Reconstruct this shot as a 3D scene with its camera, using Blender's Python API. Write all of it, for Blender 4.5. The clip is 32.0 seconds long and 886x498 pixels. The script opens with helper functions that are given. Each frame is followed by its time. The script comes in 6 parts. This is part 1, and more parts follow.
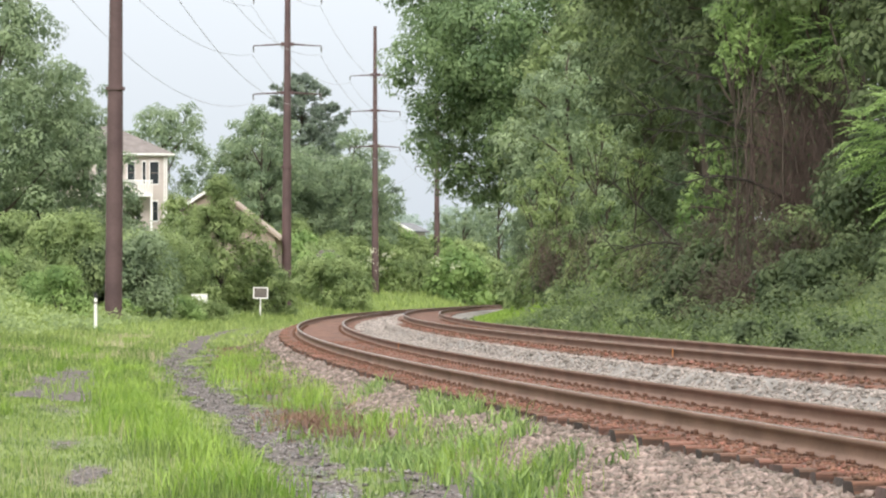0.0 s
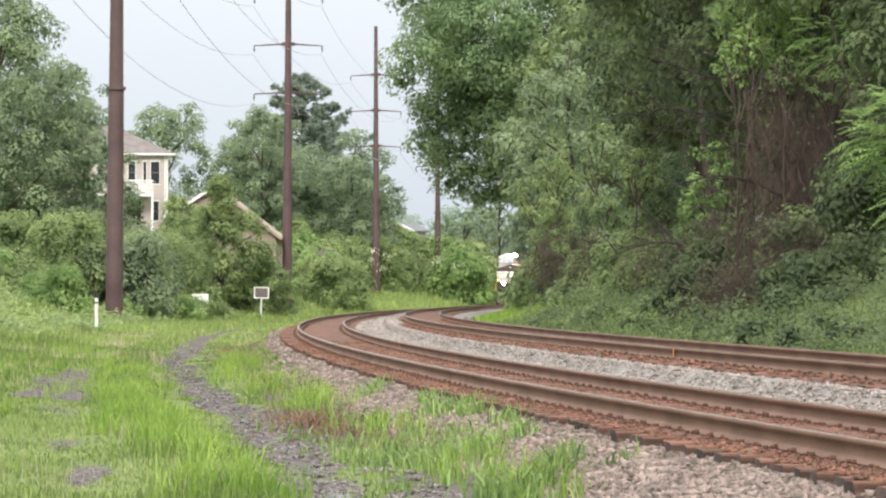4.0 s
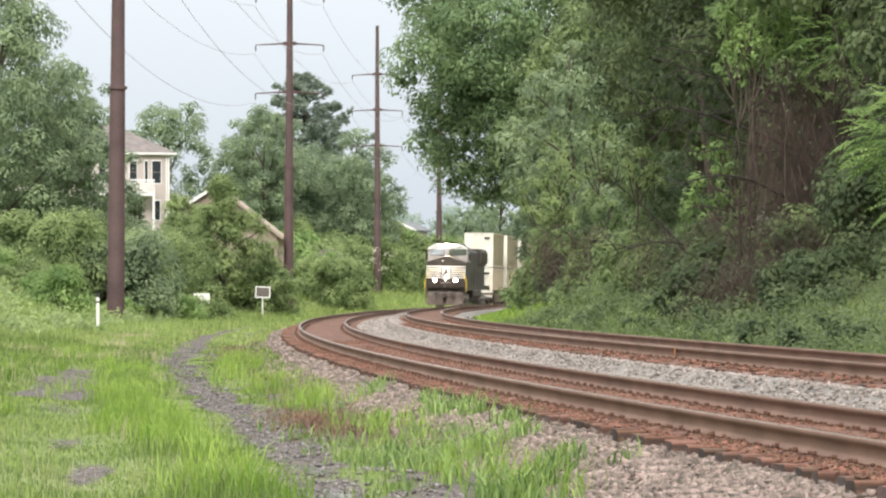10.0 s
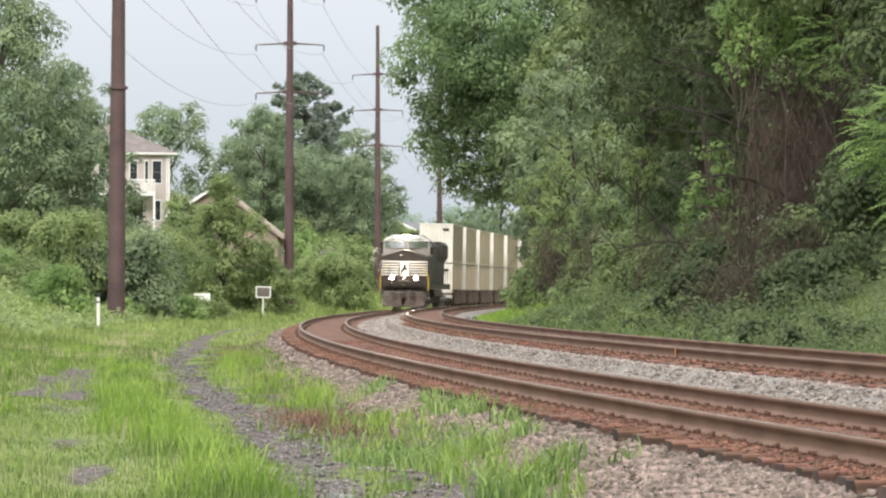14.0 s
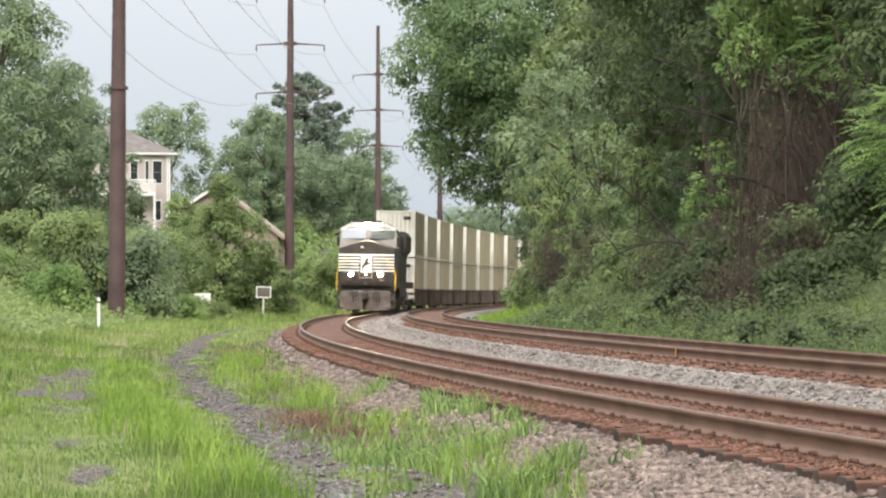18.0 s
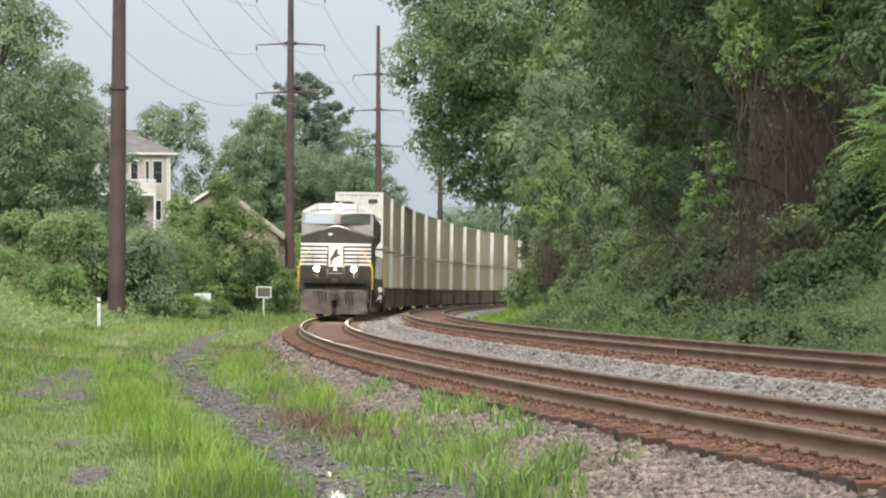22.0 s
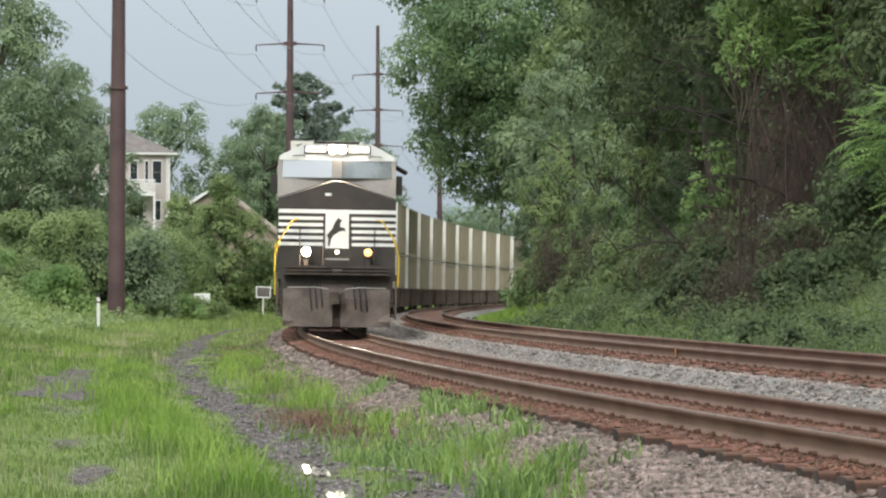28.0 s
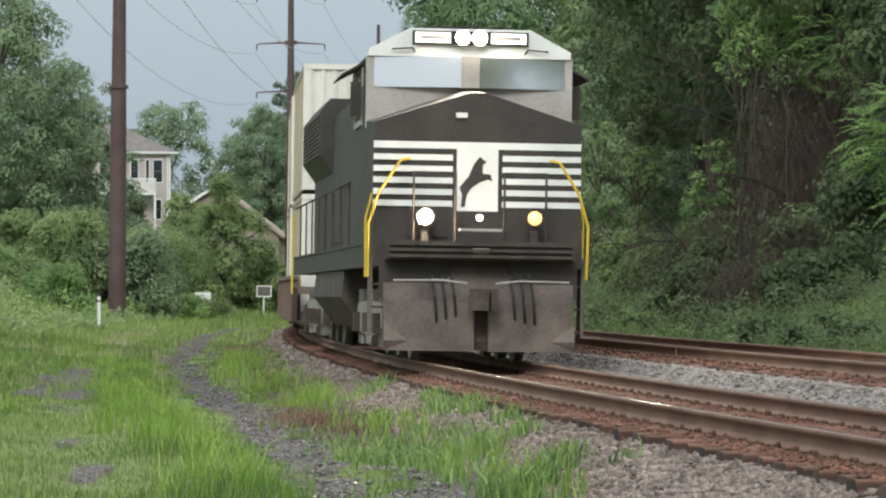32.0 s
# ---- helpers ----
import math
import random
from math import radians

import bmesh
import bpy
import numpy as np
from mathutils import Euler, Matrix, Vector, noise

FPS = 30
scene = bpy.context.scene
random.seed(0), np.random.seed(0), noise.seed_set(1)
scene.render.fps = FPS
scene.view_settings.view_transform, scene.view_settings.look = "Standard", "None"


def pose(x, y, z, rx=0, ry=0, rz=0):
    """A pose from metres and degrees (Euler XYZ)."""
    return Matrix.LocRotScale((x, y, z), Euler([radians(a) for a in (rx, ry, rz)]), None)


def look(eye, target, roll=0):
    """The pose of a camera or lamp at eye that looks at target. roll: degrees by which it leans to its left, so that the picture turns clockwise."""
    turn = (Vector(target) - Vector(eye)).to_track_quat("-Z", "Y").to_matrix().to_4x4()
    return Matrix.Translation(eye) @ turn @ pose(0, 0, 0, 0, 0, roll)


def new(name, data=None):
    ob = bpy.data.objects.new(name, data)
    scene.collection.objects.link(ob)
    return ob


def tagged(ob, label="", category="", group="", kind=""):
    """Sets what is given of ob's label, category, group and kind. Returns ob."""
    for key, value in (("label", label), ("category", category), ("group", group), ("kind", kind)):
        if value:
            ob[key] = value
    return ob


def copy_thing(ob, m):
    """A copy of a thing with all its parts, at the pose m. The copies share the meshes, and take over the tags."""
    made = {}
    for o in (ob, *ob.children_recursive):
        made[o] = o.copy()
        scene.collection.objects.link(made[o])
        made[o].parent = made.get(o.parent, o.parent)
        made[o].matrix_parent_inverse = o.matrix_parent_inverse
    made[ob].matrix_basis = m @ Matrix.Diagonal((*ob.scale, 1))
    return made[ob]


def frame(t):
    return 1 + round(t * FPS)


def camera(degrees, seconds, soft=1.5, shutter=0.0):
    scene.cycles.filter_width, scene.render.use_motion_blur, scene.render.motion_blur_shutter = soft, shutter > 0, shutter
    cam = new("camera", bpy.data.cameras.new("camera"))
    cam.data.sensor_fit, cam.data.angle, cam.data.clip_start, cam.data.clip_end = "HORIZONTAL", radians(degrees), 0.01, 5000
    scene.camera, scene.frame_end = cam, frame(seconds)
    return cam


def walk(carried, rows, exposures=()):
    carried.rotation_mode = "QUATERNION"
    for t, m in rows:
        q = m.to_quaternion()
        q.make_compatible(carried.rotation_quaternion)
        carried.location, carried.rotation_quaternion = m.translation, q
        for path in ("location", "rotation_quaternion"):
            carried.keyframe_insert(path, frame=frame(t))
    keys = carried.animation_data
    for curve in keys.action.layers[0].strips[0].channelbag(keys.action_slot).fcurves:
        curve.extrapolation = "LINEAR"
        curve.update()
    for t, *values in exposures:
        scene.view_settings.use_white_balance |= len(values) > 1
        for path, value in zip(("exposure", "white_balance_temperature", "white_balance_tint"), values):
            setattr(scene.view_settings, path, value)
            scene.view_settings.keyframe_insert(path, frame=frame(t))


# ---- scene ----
# The track's middle line: x over y, as a quartic that runs on as a curve of even bend.
C = (-4.7085, -0.3842, 4.2636, -0.4117, 0.09)
NEAR_Y, FAR_Y = 8.0, 330.0


def quartic(y):
    u = (y / 1.5135 - 90) / 60
    x = C[0] + u * (C[1] + u * (C[2] + u * (C[3] + u * C[4])))
    d = (C[1] + u * (2 * C[2] + u * (3 * C[3] + u * 4 * C[4]))) / 60 / 1.5135
    return x, d


def line(y):
    """The middle of the near track at y: its x and its slope."""
    y = np.asarray(y, float)
    x, d = quartic(np.clip(y, NEAR_Y, FAR_Y))
    far, near = np.maximum(y - FAR_Y, 0), np.minimum(y - NEAR_Y, 0)
    bend = np.minimum(far, 400)
    return x + d * far + 0.00045 * bend * bend + 0.36 * np.maximum(far - 400, 0) + d * near, d + 0.0009 * bend


def side(o, y):
    """The point o metres to the right of the near track's middle, at the track's y."""
    x, d = line(y)
    k = 1 / np.sqrt(1 + d * d)
    return x + o * k, y - o * d * k


def offset(x, y):
    """How far right of the near track a point lies."""
    xc, d = line(y)
    return (x - xc) / np.sqrt(1 + d * d)


TAB_Y = np.linspace(-120, 900, 5101)
TAB_S = np.concatenate(([0], np.cumsum(np.hypot(np.diff(TAB_Y), np.diff(line(TAB_Y)[0])))))
TAB_S -= np.interp(10.0, TAB_Y, TAB_S)


def along(s):
    y = np.interp(s, TAB_S, TAB_Y)
    return float(line(y)[0]), float(y)


# ---- camera ----
EYE = (0, 0, 0.982)
cam = camera(15.95, 32.0, soft=2.2)
DRIFT = ((0, 0, 0), (2, 0.5, 0), (3.5, 1.3, 0.2), (5.5, 1.8, 0.6), (6, 3, 1.4), (9, 3.3, 1.2), (11, 4.4, 1.4), (14.5, 4.6, 1.4), (16.5, 4.6, 1.0),
         (19, 5.6, 1.4), (24, 5.7, 1.3), (27.5, 4.8, 1.3), (29.5, 5.2, 1.4), (31, 5.8, 2.2), (32, 6, 3))
STEP = 1 / 5600


def aim(right, up):
    return look(EYE, (-right * STEP * 100, 100, EYE[2] + 100 * (0.014584 - up * STEP)), -0.05)


walk(cam, [(t, aim(r, u)) for t, r, u in DRIFT],
     exposures=[(0, 0.03, 6500, 10), (10.5, 0.0, 6500, 10), (12, -0.13, 6500, 10), (19, -0.13, 6500, 10), (20, -0.30, 6450, 9), (22.5, -0.33, 6300, 7), (25, -0.42, 6250, 7),
                (28, -0.53, 6150, 6), (31, -0.57, 6000, 4), (32, -0.72, 6000, 4)])

# ---- light ----
world = bpy.data.worlds.new("sky")
scene.world = world
world.use_nodes = True
wn = world.node_tree
wn.nodes.clear()
sky = wn.nodes.new("ShaderNodeTexSky")
sky.sky_type, sky.sun_disc = "NISHITA", False
sky.sun_elevation, sky.sun_rotation = radians(36), radians(188)
sky.air_density, sky.dust_density, sky.ozone_density = 1.0, 4.0, 1.0
# Under even cloud the zenith is about three times as bright as the horizon
up, split, veil, cloud = (wn.nodes.new("ShaderNode" + k) for k in ("TexCoord", "SeparateXYZ", "ValToRGB", "MixRGB"))
wn.links.new(up.outputs["Generated"], split.inputs[0])
wn.links.new(split.outputs["Z"], veil.inputs[0])
e = veil.color_ramp.elements
e[0].position, e[0].color = 0.0, (0.228, 0.252, 0.280, 1)
e[1].position, e[1].color = 0.9, (1, 0.98, 0.95, 1)
glow = wn.nodes.new("ShaderNodeVectorMath")
glow.operation = "SCALE"
glow.inputs["Scale"].default_value = 31.0
wn.links.new(veil.outputs[0], glow.inputs[0])
cloud.inputs["Fac"].default_value = 0.88
wn.links.new(glow.outputs[0], cloud.inputs["Color2"])
bg, wout = wn.nodes.new("ShaderNodeBackground"), wn.nodes.new("ShaderNodeOutputWorld")
bg.inputs["Strength"].default_value = 0.10
wn.links.new(sky.outputs[0], cloud.inputs["Color1"])
wn.links.new(cloud.outputs[0], bg.inputs["Color"])
wn.links.new(bg.outputs[0], wout.inputs["Surface"])
sun = new("sun", bpy.data.lights.new("sun", "SUN"))
sun.data.energy, sun.data.angle, sun.data.color = 3.1, radians(20), (1, 0.965, 0.915)
sun.matrix_world = look((0, 0, 60), (11.5, 82, 0))


# ---- materials ----
def material(name, colors, scale=4.0, rough=0.8, metal=0.0, bump=0.3, detail=40.0, per="", vary=0.25, translucent=0.0, transmission=0.0, emit=0.0, stretch=(1, 1, 1)):
    """colors: two or three tones, mixed by coarse and fine noise; per: 'object' or 'island' varies the tone piece by piece."""
    m = bpy.data.materials.new(name)
    m.use_nodes = True
    nt = m.node_tree
    n, l = nt.nodes, nt.links
    b = n["Principled BSDF"]
    b.inputs["Roughness"].default_value, b.inputs["Metallic"].default_value = rough, metal
    tc, mp = n.new("ShaderNodeTexCoord"), n.new("ShaderNodeMapping")
    mp.inputs["Scale"].default_value = stretch
    l.new(tc.outputs["Object"], mp.inputs["Vector"])
    coarse, fine = n.new("ShaderNodeTexNoise"), n.new("ShaderNodeTexNoise")
    for t, s, d in ((coarse, scale, 4), (fine, detail, 3)):
        t.inputs["Scale"].default_value, t.inputs["Detail"].default_value = s, d
        l.new(mp.outputs[0], t.inputs["Vector"])
    add = n.new("ShaderNodeMath")
    add.operation = "MULTIPLY_ADD"
    add.inputs[1].default_value = 0.45
    l.new(fine.outputs["Fac"], add.inputs[0])
    l.new(coarse.outputs["Fac"], add.inputs[2])
    ramp = n.new("ShaderNodeValToRGB")
    spots = (0.5, 0.95) if len(colors) == 2 else (0.5, 0.72, 0.98)
    while len(ramp.color_ramp.elements) < len(colors):
        ramp.color_ramp.elements.new(0.7)
    for e, s, c in zip(ramp.color_ramp.elements, spots, colors):
        e.position, e.color = s, (*c, 1)
    l.new(add.outputs[0], ramp.inputs[0])
    out = ramp.outputs[0]
    if per:
        if per == "object":
            info = n.new("ShaderNodeObjectInfo").outputs["Random"]
        else:
            info = n.new("ShaderNodeNewGeometry").outputs["Random Per Island"]
        hsv = n.new("ShaderNodeHueSaturation")
        rng_v, rng_h = n.new("ShaderNodeMapRange"), n.new("ShaderNodeMapRange")
        rng_v.inputs[3].default_value, rng_v.inputs[4].default_value = 1 - vary, 1 + vary
        rng_h.inputs[3].default_value, rng_h.inputs[4].default_value = 0.5 + vary * 0.035, 0.5 - vary * 0.035
        for r in (rng_v, rng_h):
            l.new(info, r.inputs[0])
        l.new(rng_v.outputs[0], hsv.inputs["Value"])
        l.new(rng_h.outputs[0], hsv.inputs["Hue"])
        l.new(out, hsv.inputs["Color"])
        out = hsv.outputs[0]
    l.new(out, b.inputs["Base Color"])
    if bump:
        bp = n.new("ShaderNodeBump")
        bp.inputs["Strength"].default_value, bp.inputs["Distance"].default_value = bump, 0.02
        l.new(add.outputs[0], bp.inputs["Height"])
        l.new(bp.outputs[0], b.inputs["Normal"])
    if transmission:
        b.inputs["Transmission Weight"].default_value = transmission
    if emit:
        b.inputs["Emission Color"].default_value, b.inputs["Emission Strength"].default_value = (*colors[0], 1), emit
    if translucent:
        tr, mix = n.new("ShaderNodeBsdfTranslucent"), n.new("ShaderNodeMixShader")
        l.new(out, tr.inputs["Color"])
        mix.inputs[0].default_value = translucent
        l.new(b.outputs[0], mix.inputs[1])
        l.new(tr.outputs[0], mix.inputs[2])
        l.new(mix.outputs[0], n["Material Output"].inputs["Surface"])
    return m


def leaves(name, dark, light, vary=0.13):
    m = material(name, (dark, light), scale=0.55, rough=0.7, bump=0, detail=1.6, per="island", vary=vary, translucent=0.5)
    m.node_tree.nodes["Principled BSDF"].inputs["Specular IOR Level"].default_value = 0.2
    # The tight ramp paints sunlit and shaded clumps into the leaf colour
    ends = m.node_tree.nodes["Color Ramp"].color_ramp.elements
    ends[0].position, ends[1].position = 0.6, 0.86
    return m


M = {
    "rail": material("rusted_rail", ((0.13, 0.076, 0.053), (0.175, 0.104, 0.075), (0.22, 0.134, 0.098)), 1.2, 0.75, 0.15, 0.3, 30),
    "head": material("worn_rail_head", ((0.19, 0.135, 0.11), (0.30, 0.23, 0.19)), 0.8, 0.24, 0.7, 0.1, 20),
    "tie": material("creosoted_oak", ((0.05, 0.03, 0.022), (0.125, 0.062, 0.04), (0.22, 0.10, 0.058)), 3, 0.9, 0, 0.6, 30, "object", 0.3, stretch=(0.5, 4, 4)),
    "plate": material("rusted_plate", ((0.07, 0.032, 0.02), (0.15, 0.075, 0.045)), 6, 0.85, 0.1, 0.4, 50),
    # Tie ends are darker than the tie tops
    "tie_end": material("dark_end_grain", ((0.03, 0.022, 0.02), (0.075, 0.05, 0.042)), 5, 0.9, 0, 0.7, 40, "object", 0.5),
    "dust": material("rust_stained_ballast", ((0.06, 0.031, 0.023), (0.115, 0.056, 0.038), (0.21, 0.104, 0.068)), 1.6, 0.95, 0, 0.8, 26),
    "shoulder": material("tan_shoulder_ballast", ((0.105, 0.083, 0.07), (0.21, 0.172, 0.148)), 2.2, 0.95, 0, 0.8, 26),
    "ballast": material("granite_ballast_bed", ((0.125, 0.115, 0.105), (0.26, 0.243, 0.226)), 3, 0.95, 0, 0.8, 30),
    "stone": material("granite_stones", ((0.185, 0.161, 0.145), (0.335, 0.295, 0.265)), 3, 0.9, 0, 0.2, 30, "island", 0.38),
    "stone_rust": material("rust_stained_stones", ((0.105, 0.048, 0.031), (0.235, 0.115, 0.074)), 3, 0.9, 0, 0.2, 30, "island", 0.4),
    "stone_mud": material("muddy_stones", ((0.055, 0.048, 0.045), (0.20, 0.178, 0.168)), 3, 0.3, 0, 0.2, 30, "island", 0.6),
    "stone_tan": material("weathered_stones", ((0.115, 0.088, 0.075), (0.275, 0.218, 0.185)), 3, 0.9, 0, 0.2, 30, "island", 0.55),
    "grass": material("grass_blades", ((0.118, 0.182, 0.042), (0.22, 0.30, 0.085)), 0.35, 0.6, 0, 0, 3, "island", 0.5, 0.35),
    "grass_tall": material("tall_grass_blades", ((0.15, 0.26, 0.035), (0.28, 0.40, 0.075)), 0.5, 0.55, 0, 0, 3, "island", 0.3, 0.35),
    "grass_bank": material("bank_grass_blades", ((0.085, 0.135, 0.04), (0.19, 0.26, 0.085)), 0.7, 0.6, 0, 0, 3, "island", 0.4, 0.35),
    "grass_far": material("long_verge_grass", ((0.17, 0.24, 0.065), (0.32, 0.40, 0.13)), 0.35, 0.6, 0, 0, 3, "island", 0.3, 0.35),
    "weed": material("gravel_weed_blades", ((0.12, 0.20, 0.052), (0.255, 0.36, 0.115)), 0.7, 0.6, 0, 0, 3, "island", 0.45, 0.35),
    "dead_grass": material("dead_weeds", ((0.13, 0.075, 0.052), (0.28, 0.175, 0.12)), 0.7, 0.8, 0, 0, 3, "island", 0.4, 0.25),
    "seed": material("dry_seed_heads", ((0.36, 0.33, 0.2), (0.48, 0.42, 0.29)), 0.5, 0.8, 0, 0, 4, "island", 0.3, 0.3),
    "pole": material("weathering_steel", ((0.07, 0.042, 0.043), (0.12, 0.076, 0.074)), 0.8, 0.7, 0.2, 0.1, 12),
    "insulator": material("grey_insulator", ((0.16, 0.15, 0.15), (0.24, 0.23, 0.23)), 2, 0.4),
    "wire": material("aluminium_cable", ((0.3, 0.3, 0.31), (0.4, 0.4, 0.41)), 2, 0.5, 0.6, 0),
    "bark": material("bark", ((0.035, 0.026, 0.02), (0.10, 0.08, 0.062)), 2, 0.95, 0, 1.0, 14, stretch=(3, 3, 0.6)),
    # Darker than the trunks' bark, for the bare branches
    "dark_bark": material("darker_bark", ((0.016, 0.013, 0.011), (0.045, 0.036, 0.03)), 2, 0.9, 0, 0.6, 14),
    "vine": material("dead_vines", ((0.066, 0.046, 0.039), (0.17, 0.12, 0.10)), 1, 0.9, 0, 0, 6, "island", 0.35),
    "black": material("black_paint", ((0.02, 0.016, 0.013), (0.05, 0.039, 0.032)), 1.5, 0.62, 0, 0.05, 20),
    "grime": material("grimy_underframe", ((0.03, 0.024, 0.02), (0.10, 0.075, 0.058)), 2.5, 0.8, 0.1, 0.3, 25),
    "plow": material("dusty_pilot_plate", ((0.085, 0.066, 0.056), (0.18, 0.142, 0.122)), 2, 0.8, 0.05, 0.2, 18),
    "frame_grey": material("dusty_truck_frame", ((0.24, 0.215, 0.19), (0.40, 0.365, 0.33)), 2, 0.8, 0.05, 0.2, 18),
    "white": material("white_paint", ((0.66, 0.65, 0.62), (0.82, 0.81, 0.78)), 1.5, 0.5, 0, 0.05, 20),
    "cabgrey": material("weathered_light_paint", ((0.29, 0.262, 0.24), (0.44, 0.405, 0.375)), 1.5, 0.6, 0, 0.05, 20),
    "yellow": material("yellow_handrail_paint", ((0.62, 0.42, 0.03), (0.78, 0.56, 0.06)), 3, 0.5, 0, 0.05, 20),
    "steel": material("bare_steel", ((0.25, 0.24, 0.23), (0.4, 0.38, 0.36)), 3, 0.4, 0.8, 0.1, 20),
    "rubber": material("black_rubber", ((0.015, 0.015, 0.015), (0.03, 0.03, 0.03)), 3, 0.7),
    # Light is put into the container colours: sides darker, ends paler
    "cream": material("cream_container_paint", ((0.34, 0.275, 0.19), (0.46, 0.39, 0.28)), 0.5, 0.6, 0, 0.08, 14, "object", 0.28),
    "cream_post": material("pale_frame_and_lit_end_paint", ((0.6, 0.57, 0.5), (0.76, 0.73, 0.66)), 0.8, 0.6, 0, 0.05, 14),
    "well": material("well_car_paint", ((0.10, 0.07, 0.055), (0.2, 0.15, 0.12)), 1, 0.8, 0.1, 0.2, 14),
    "siding": material("pale_siding", ((0.42, 0.365, 0.335), (0.50, 0.44, 0.405)), 0.6, 0.75, 0, 0.1, 8),
    "trim": material("white_trim", ((0.74, 0.73, 0.71), (0.84, 0.83, 0.81)), 1, 0.6),
    "shingle": material("brown_grey_shingles", ((0.125, 0.108, 0.102), (0.215, 0.19, 0.18)), 1.5, 0.95, 0, 0.5, 14, "island", 0.12),
    "tanroof": material("tan_shingles", ((0.28, 0.225, 0.18), (0.38, 0.31, 0.255)), 1.2, 0.95, 0, 0.4, 14, "island", 0.1),
    "slate": material("grey_shingles", ((0.12, 0.125, 0.135), (0.18, 0.185, 0.195)), 1.2, 0.9, 0, 0.4, 14),
    "paint": material("orange_paint_mark", ((0.55, 0.2, 0.05), (0.7, 0.3, 0.09)), 8, 0.7),
    "signback": material("weathered_sign_board", ((0.09, 0.075, 0.07), (0.16, 0.135, 0.12)), 2, 0.7),
    "leaf_mid": leaves("broad_leaves", (0.125, 0.17, 0.088), (0.31, 0.388, 0.175)),
    "leaf_maple": leaves("maple_leaves", (0.125, 0.19, 0.1), (0.295, 0.40, 0.195)),
    # leaf_dark: deep green leaves, also darkened to paint shade on the right bank
    "leaf_dark": leaves("deep_green_and_shade_leaves", (0.07, 0.099, 0.053), (0.182, 0.23, 0.112)),
    "leaf_bright": leaves("bright_leaves", (0.15, 0.24, 0.085), (0.32, 0.44, 0.165)),
    "leaf_grey": leaves("grey_green_leaves", (0.15, 0.205, 0.125), (0.33, 0.41, 0.24)),
    # leaf_far: distance haze is put into its paler, bluer colour
    "leaf_far": leaves("haze_tinted_far_leaves", (0.172, 0.235, 0.15), (0.335, 0.412, 0.25)),
    "leaf_shrub": leaves("shrub_leaves", (0.15, 0.21, 0.09), (0.345, 0.425, 0.185)),
    # Needles are paled towards grey to paint the haze over the pine
    "needle": leaves("haze_paled_conifer_needles", (0.18, 0.225, 0.18), (0.28, 0.34, 0.26), 0.15),
    "flower": leaves("pale_blossom", (0.5, 0.5, 0.36), (0.7, 0.7, 0.55), 0.1),
}


# Grass in lighter and darker drifts
for key in ("grass", "grass_tall", "grass_bank"):
    ends = M[key].node_tree.nodes["Color Ramp"].color_ramp.elements
    ends[0].position, ends[1].position = 0.58, 0.88


def plain(name, base, rough, metal=0.0, transmission=0.0, emit=0.0):
    m = bpy.data.materials.new(name)
    m.use_nodes = True
    b = m.node_tree.nodes["Principled BSDF"]
    for key, v in (("Base Color", (*base, 1)), ("Roughness", rough), ("Metallic", metal), ("Transmission Weight", transmission), ("Emission Color", (*base, 1)), ("Emission Strength", emit)):
        b.inputs[key].default_value = v
    return m


# Haze is put into this pale base colour and a faint emission
M["haze"] = leaves("haze_glow_far_leaves", (0.22, 0.275, 0.235), (0.3, 0.36, 0.31), 0.05)
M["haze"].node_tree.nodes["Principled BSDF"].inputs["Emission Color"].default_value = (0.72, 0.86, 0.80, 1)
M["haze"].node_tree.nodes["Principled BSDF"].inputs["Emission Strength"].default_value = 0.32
M["glass"] = plain("window_glass", (0.03, 0.035, 0.04), 0.06)
M["screen"] = plain("coated_windscreen", (0.72, 0.74, 0.76), 0.06, 0.9)
M["lamp"] = plain("lit_headlight", (1.0, 0.80, 0.56), 0.3, emit=1500)
M["amber"] = plain("dim_ditch_light", (1.0, 0.52, 0.16), 0.3, emit=4)
M["marker"] = plain("lit_marker_lamp", (1.0, 0.9, 0.75), 0.3, emit=6)
M["board"] = plain("lit_number_board", (1.0, 0.95, 0.9), 0.4, emit=1.6)
M["water"] = plain("puddle_water", (0.17, 0.15, 0.135), 0.07)


# ---- mesh tools ----
def raw(name, verts, faces, mat, smooth=False):
    """A mesh from arrays: verts (n, 3), faces (m, 3 or 4)."""
    me = bpy.data.meshes.new(name)
    verts, faces = np.asarray(verts, np.float32), np.asarray(faces, np.int32)
    m, k = faces.shape
    me.vertices.add(len(verts))
    me.vertices.foreach_set("co", verts.ravel())
    me.loops.add(m * k)
    me.loops.foreach_set("vertex_index", faces.ravel())
    me.polygons.add(m)
    me.polygons.foreach_set("loop_start", np.arange(0, m * k, k, dtype=np.int32))
    me.polygons.foreach_set("loop_total", np.full(m, k, np.int32))
    if smooth:
        me.polygons.foreach_set("use_smooth", np.ones(m, bool))
    me.update(calc_edges=True)
    for x in mat if isinstance(mat, (list, tuple)) else (mat,):
        me.materials.append(x)
    return me


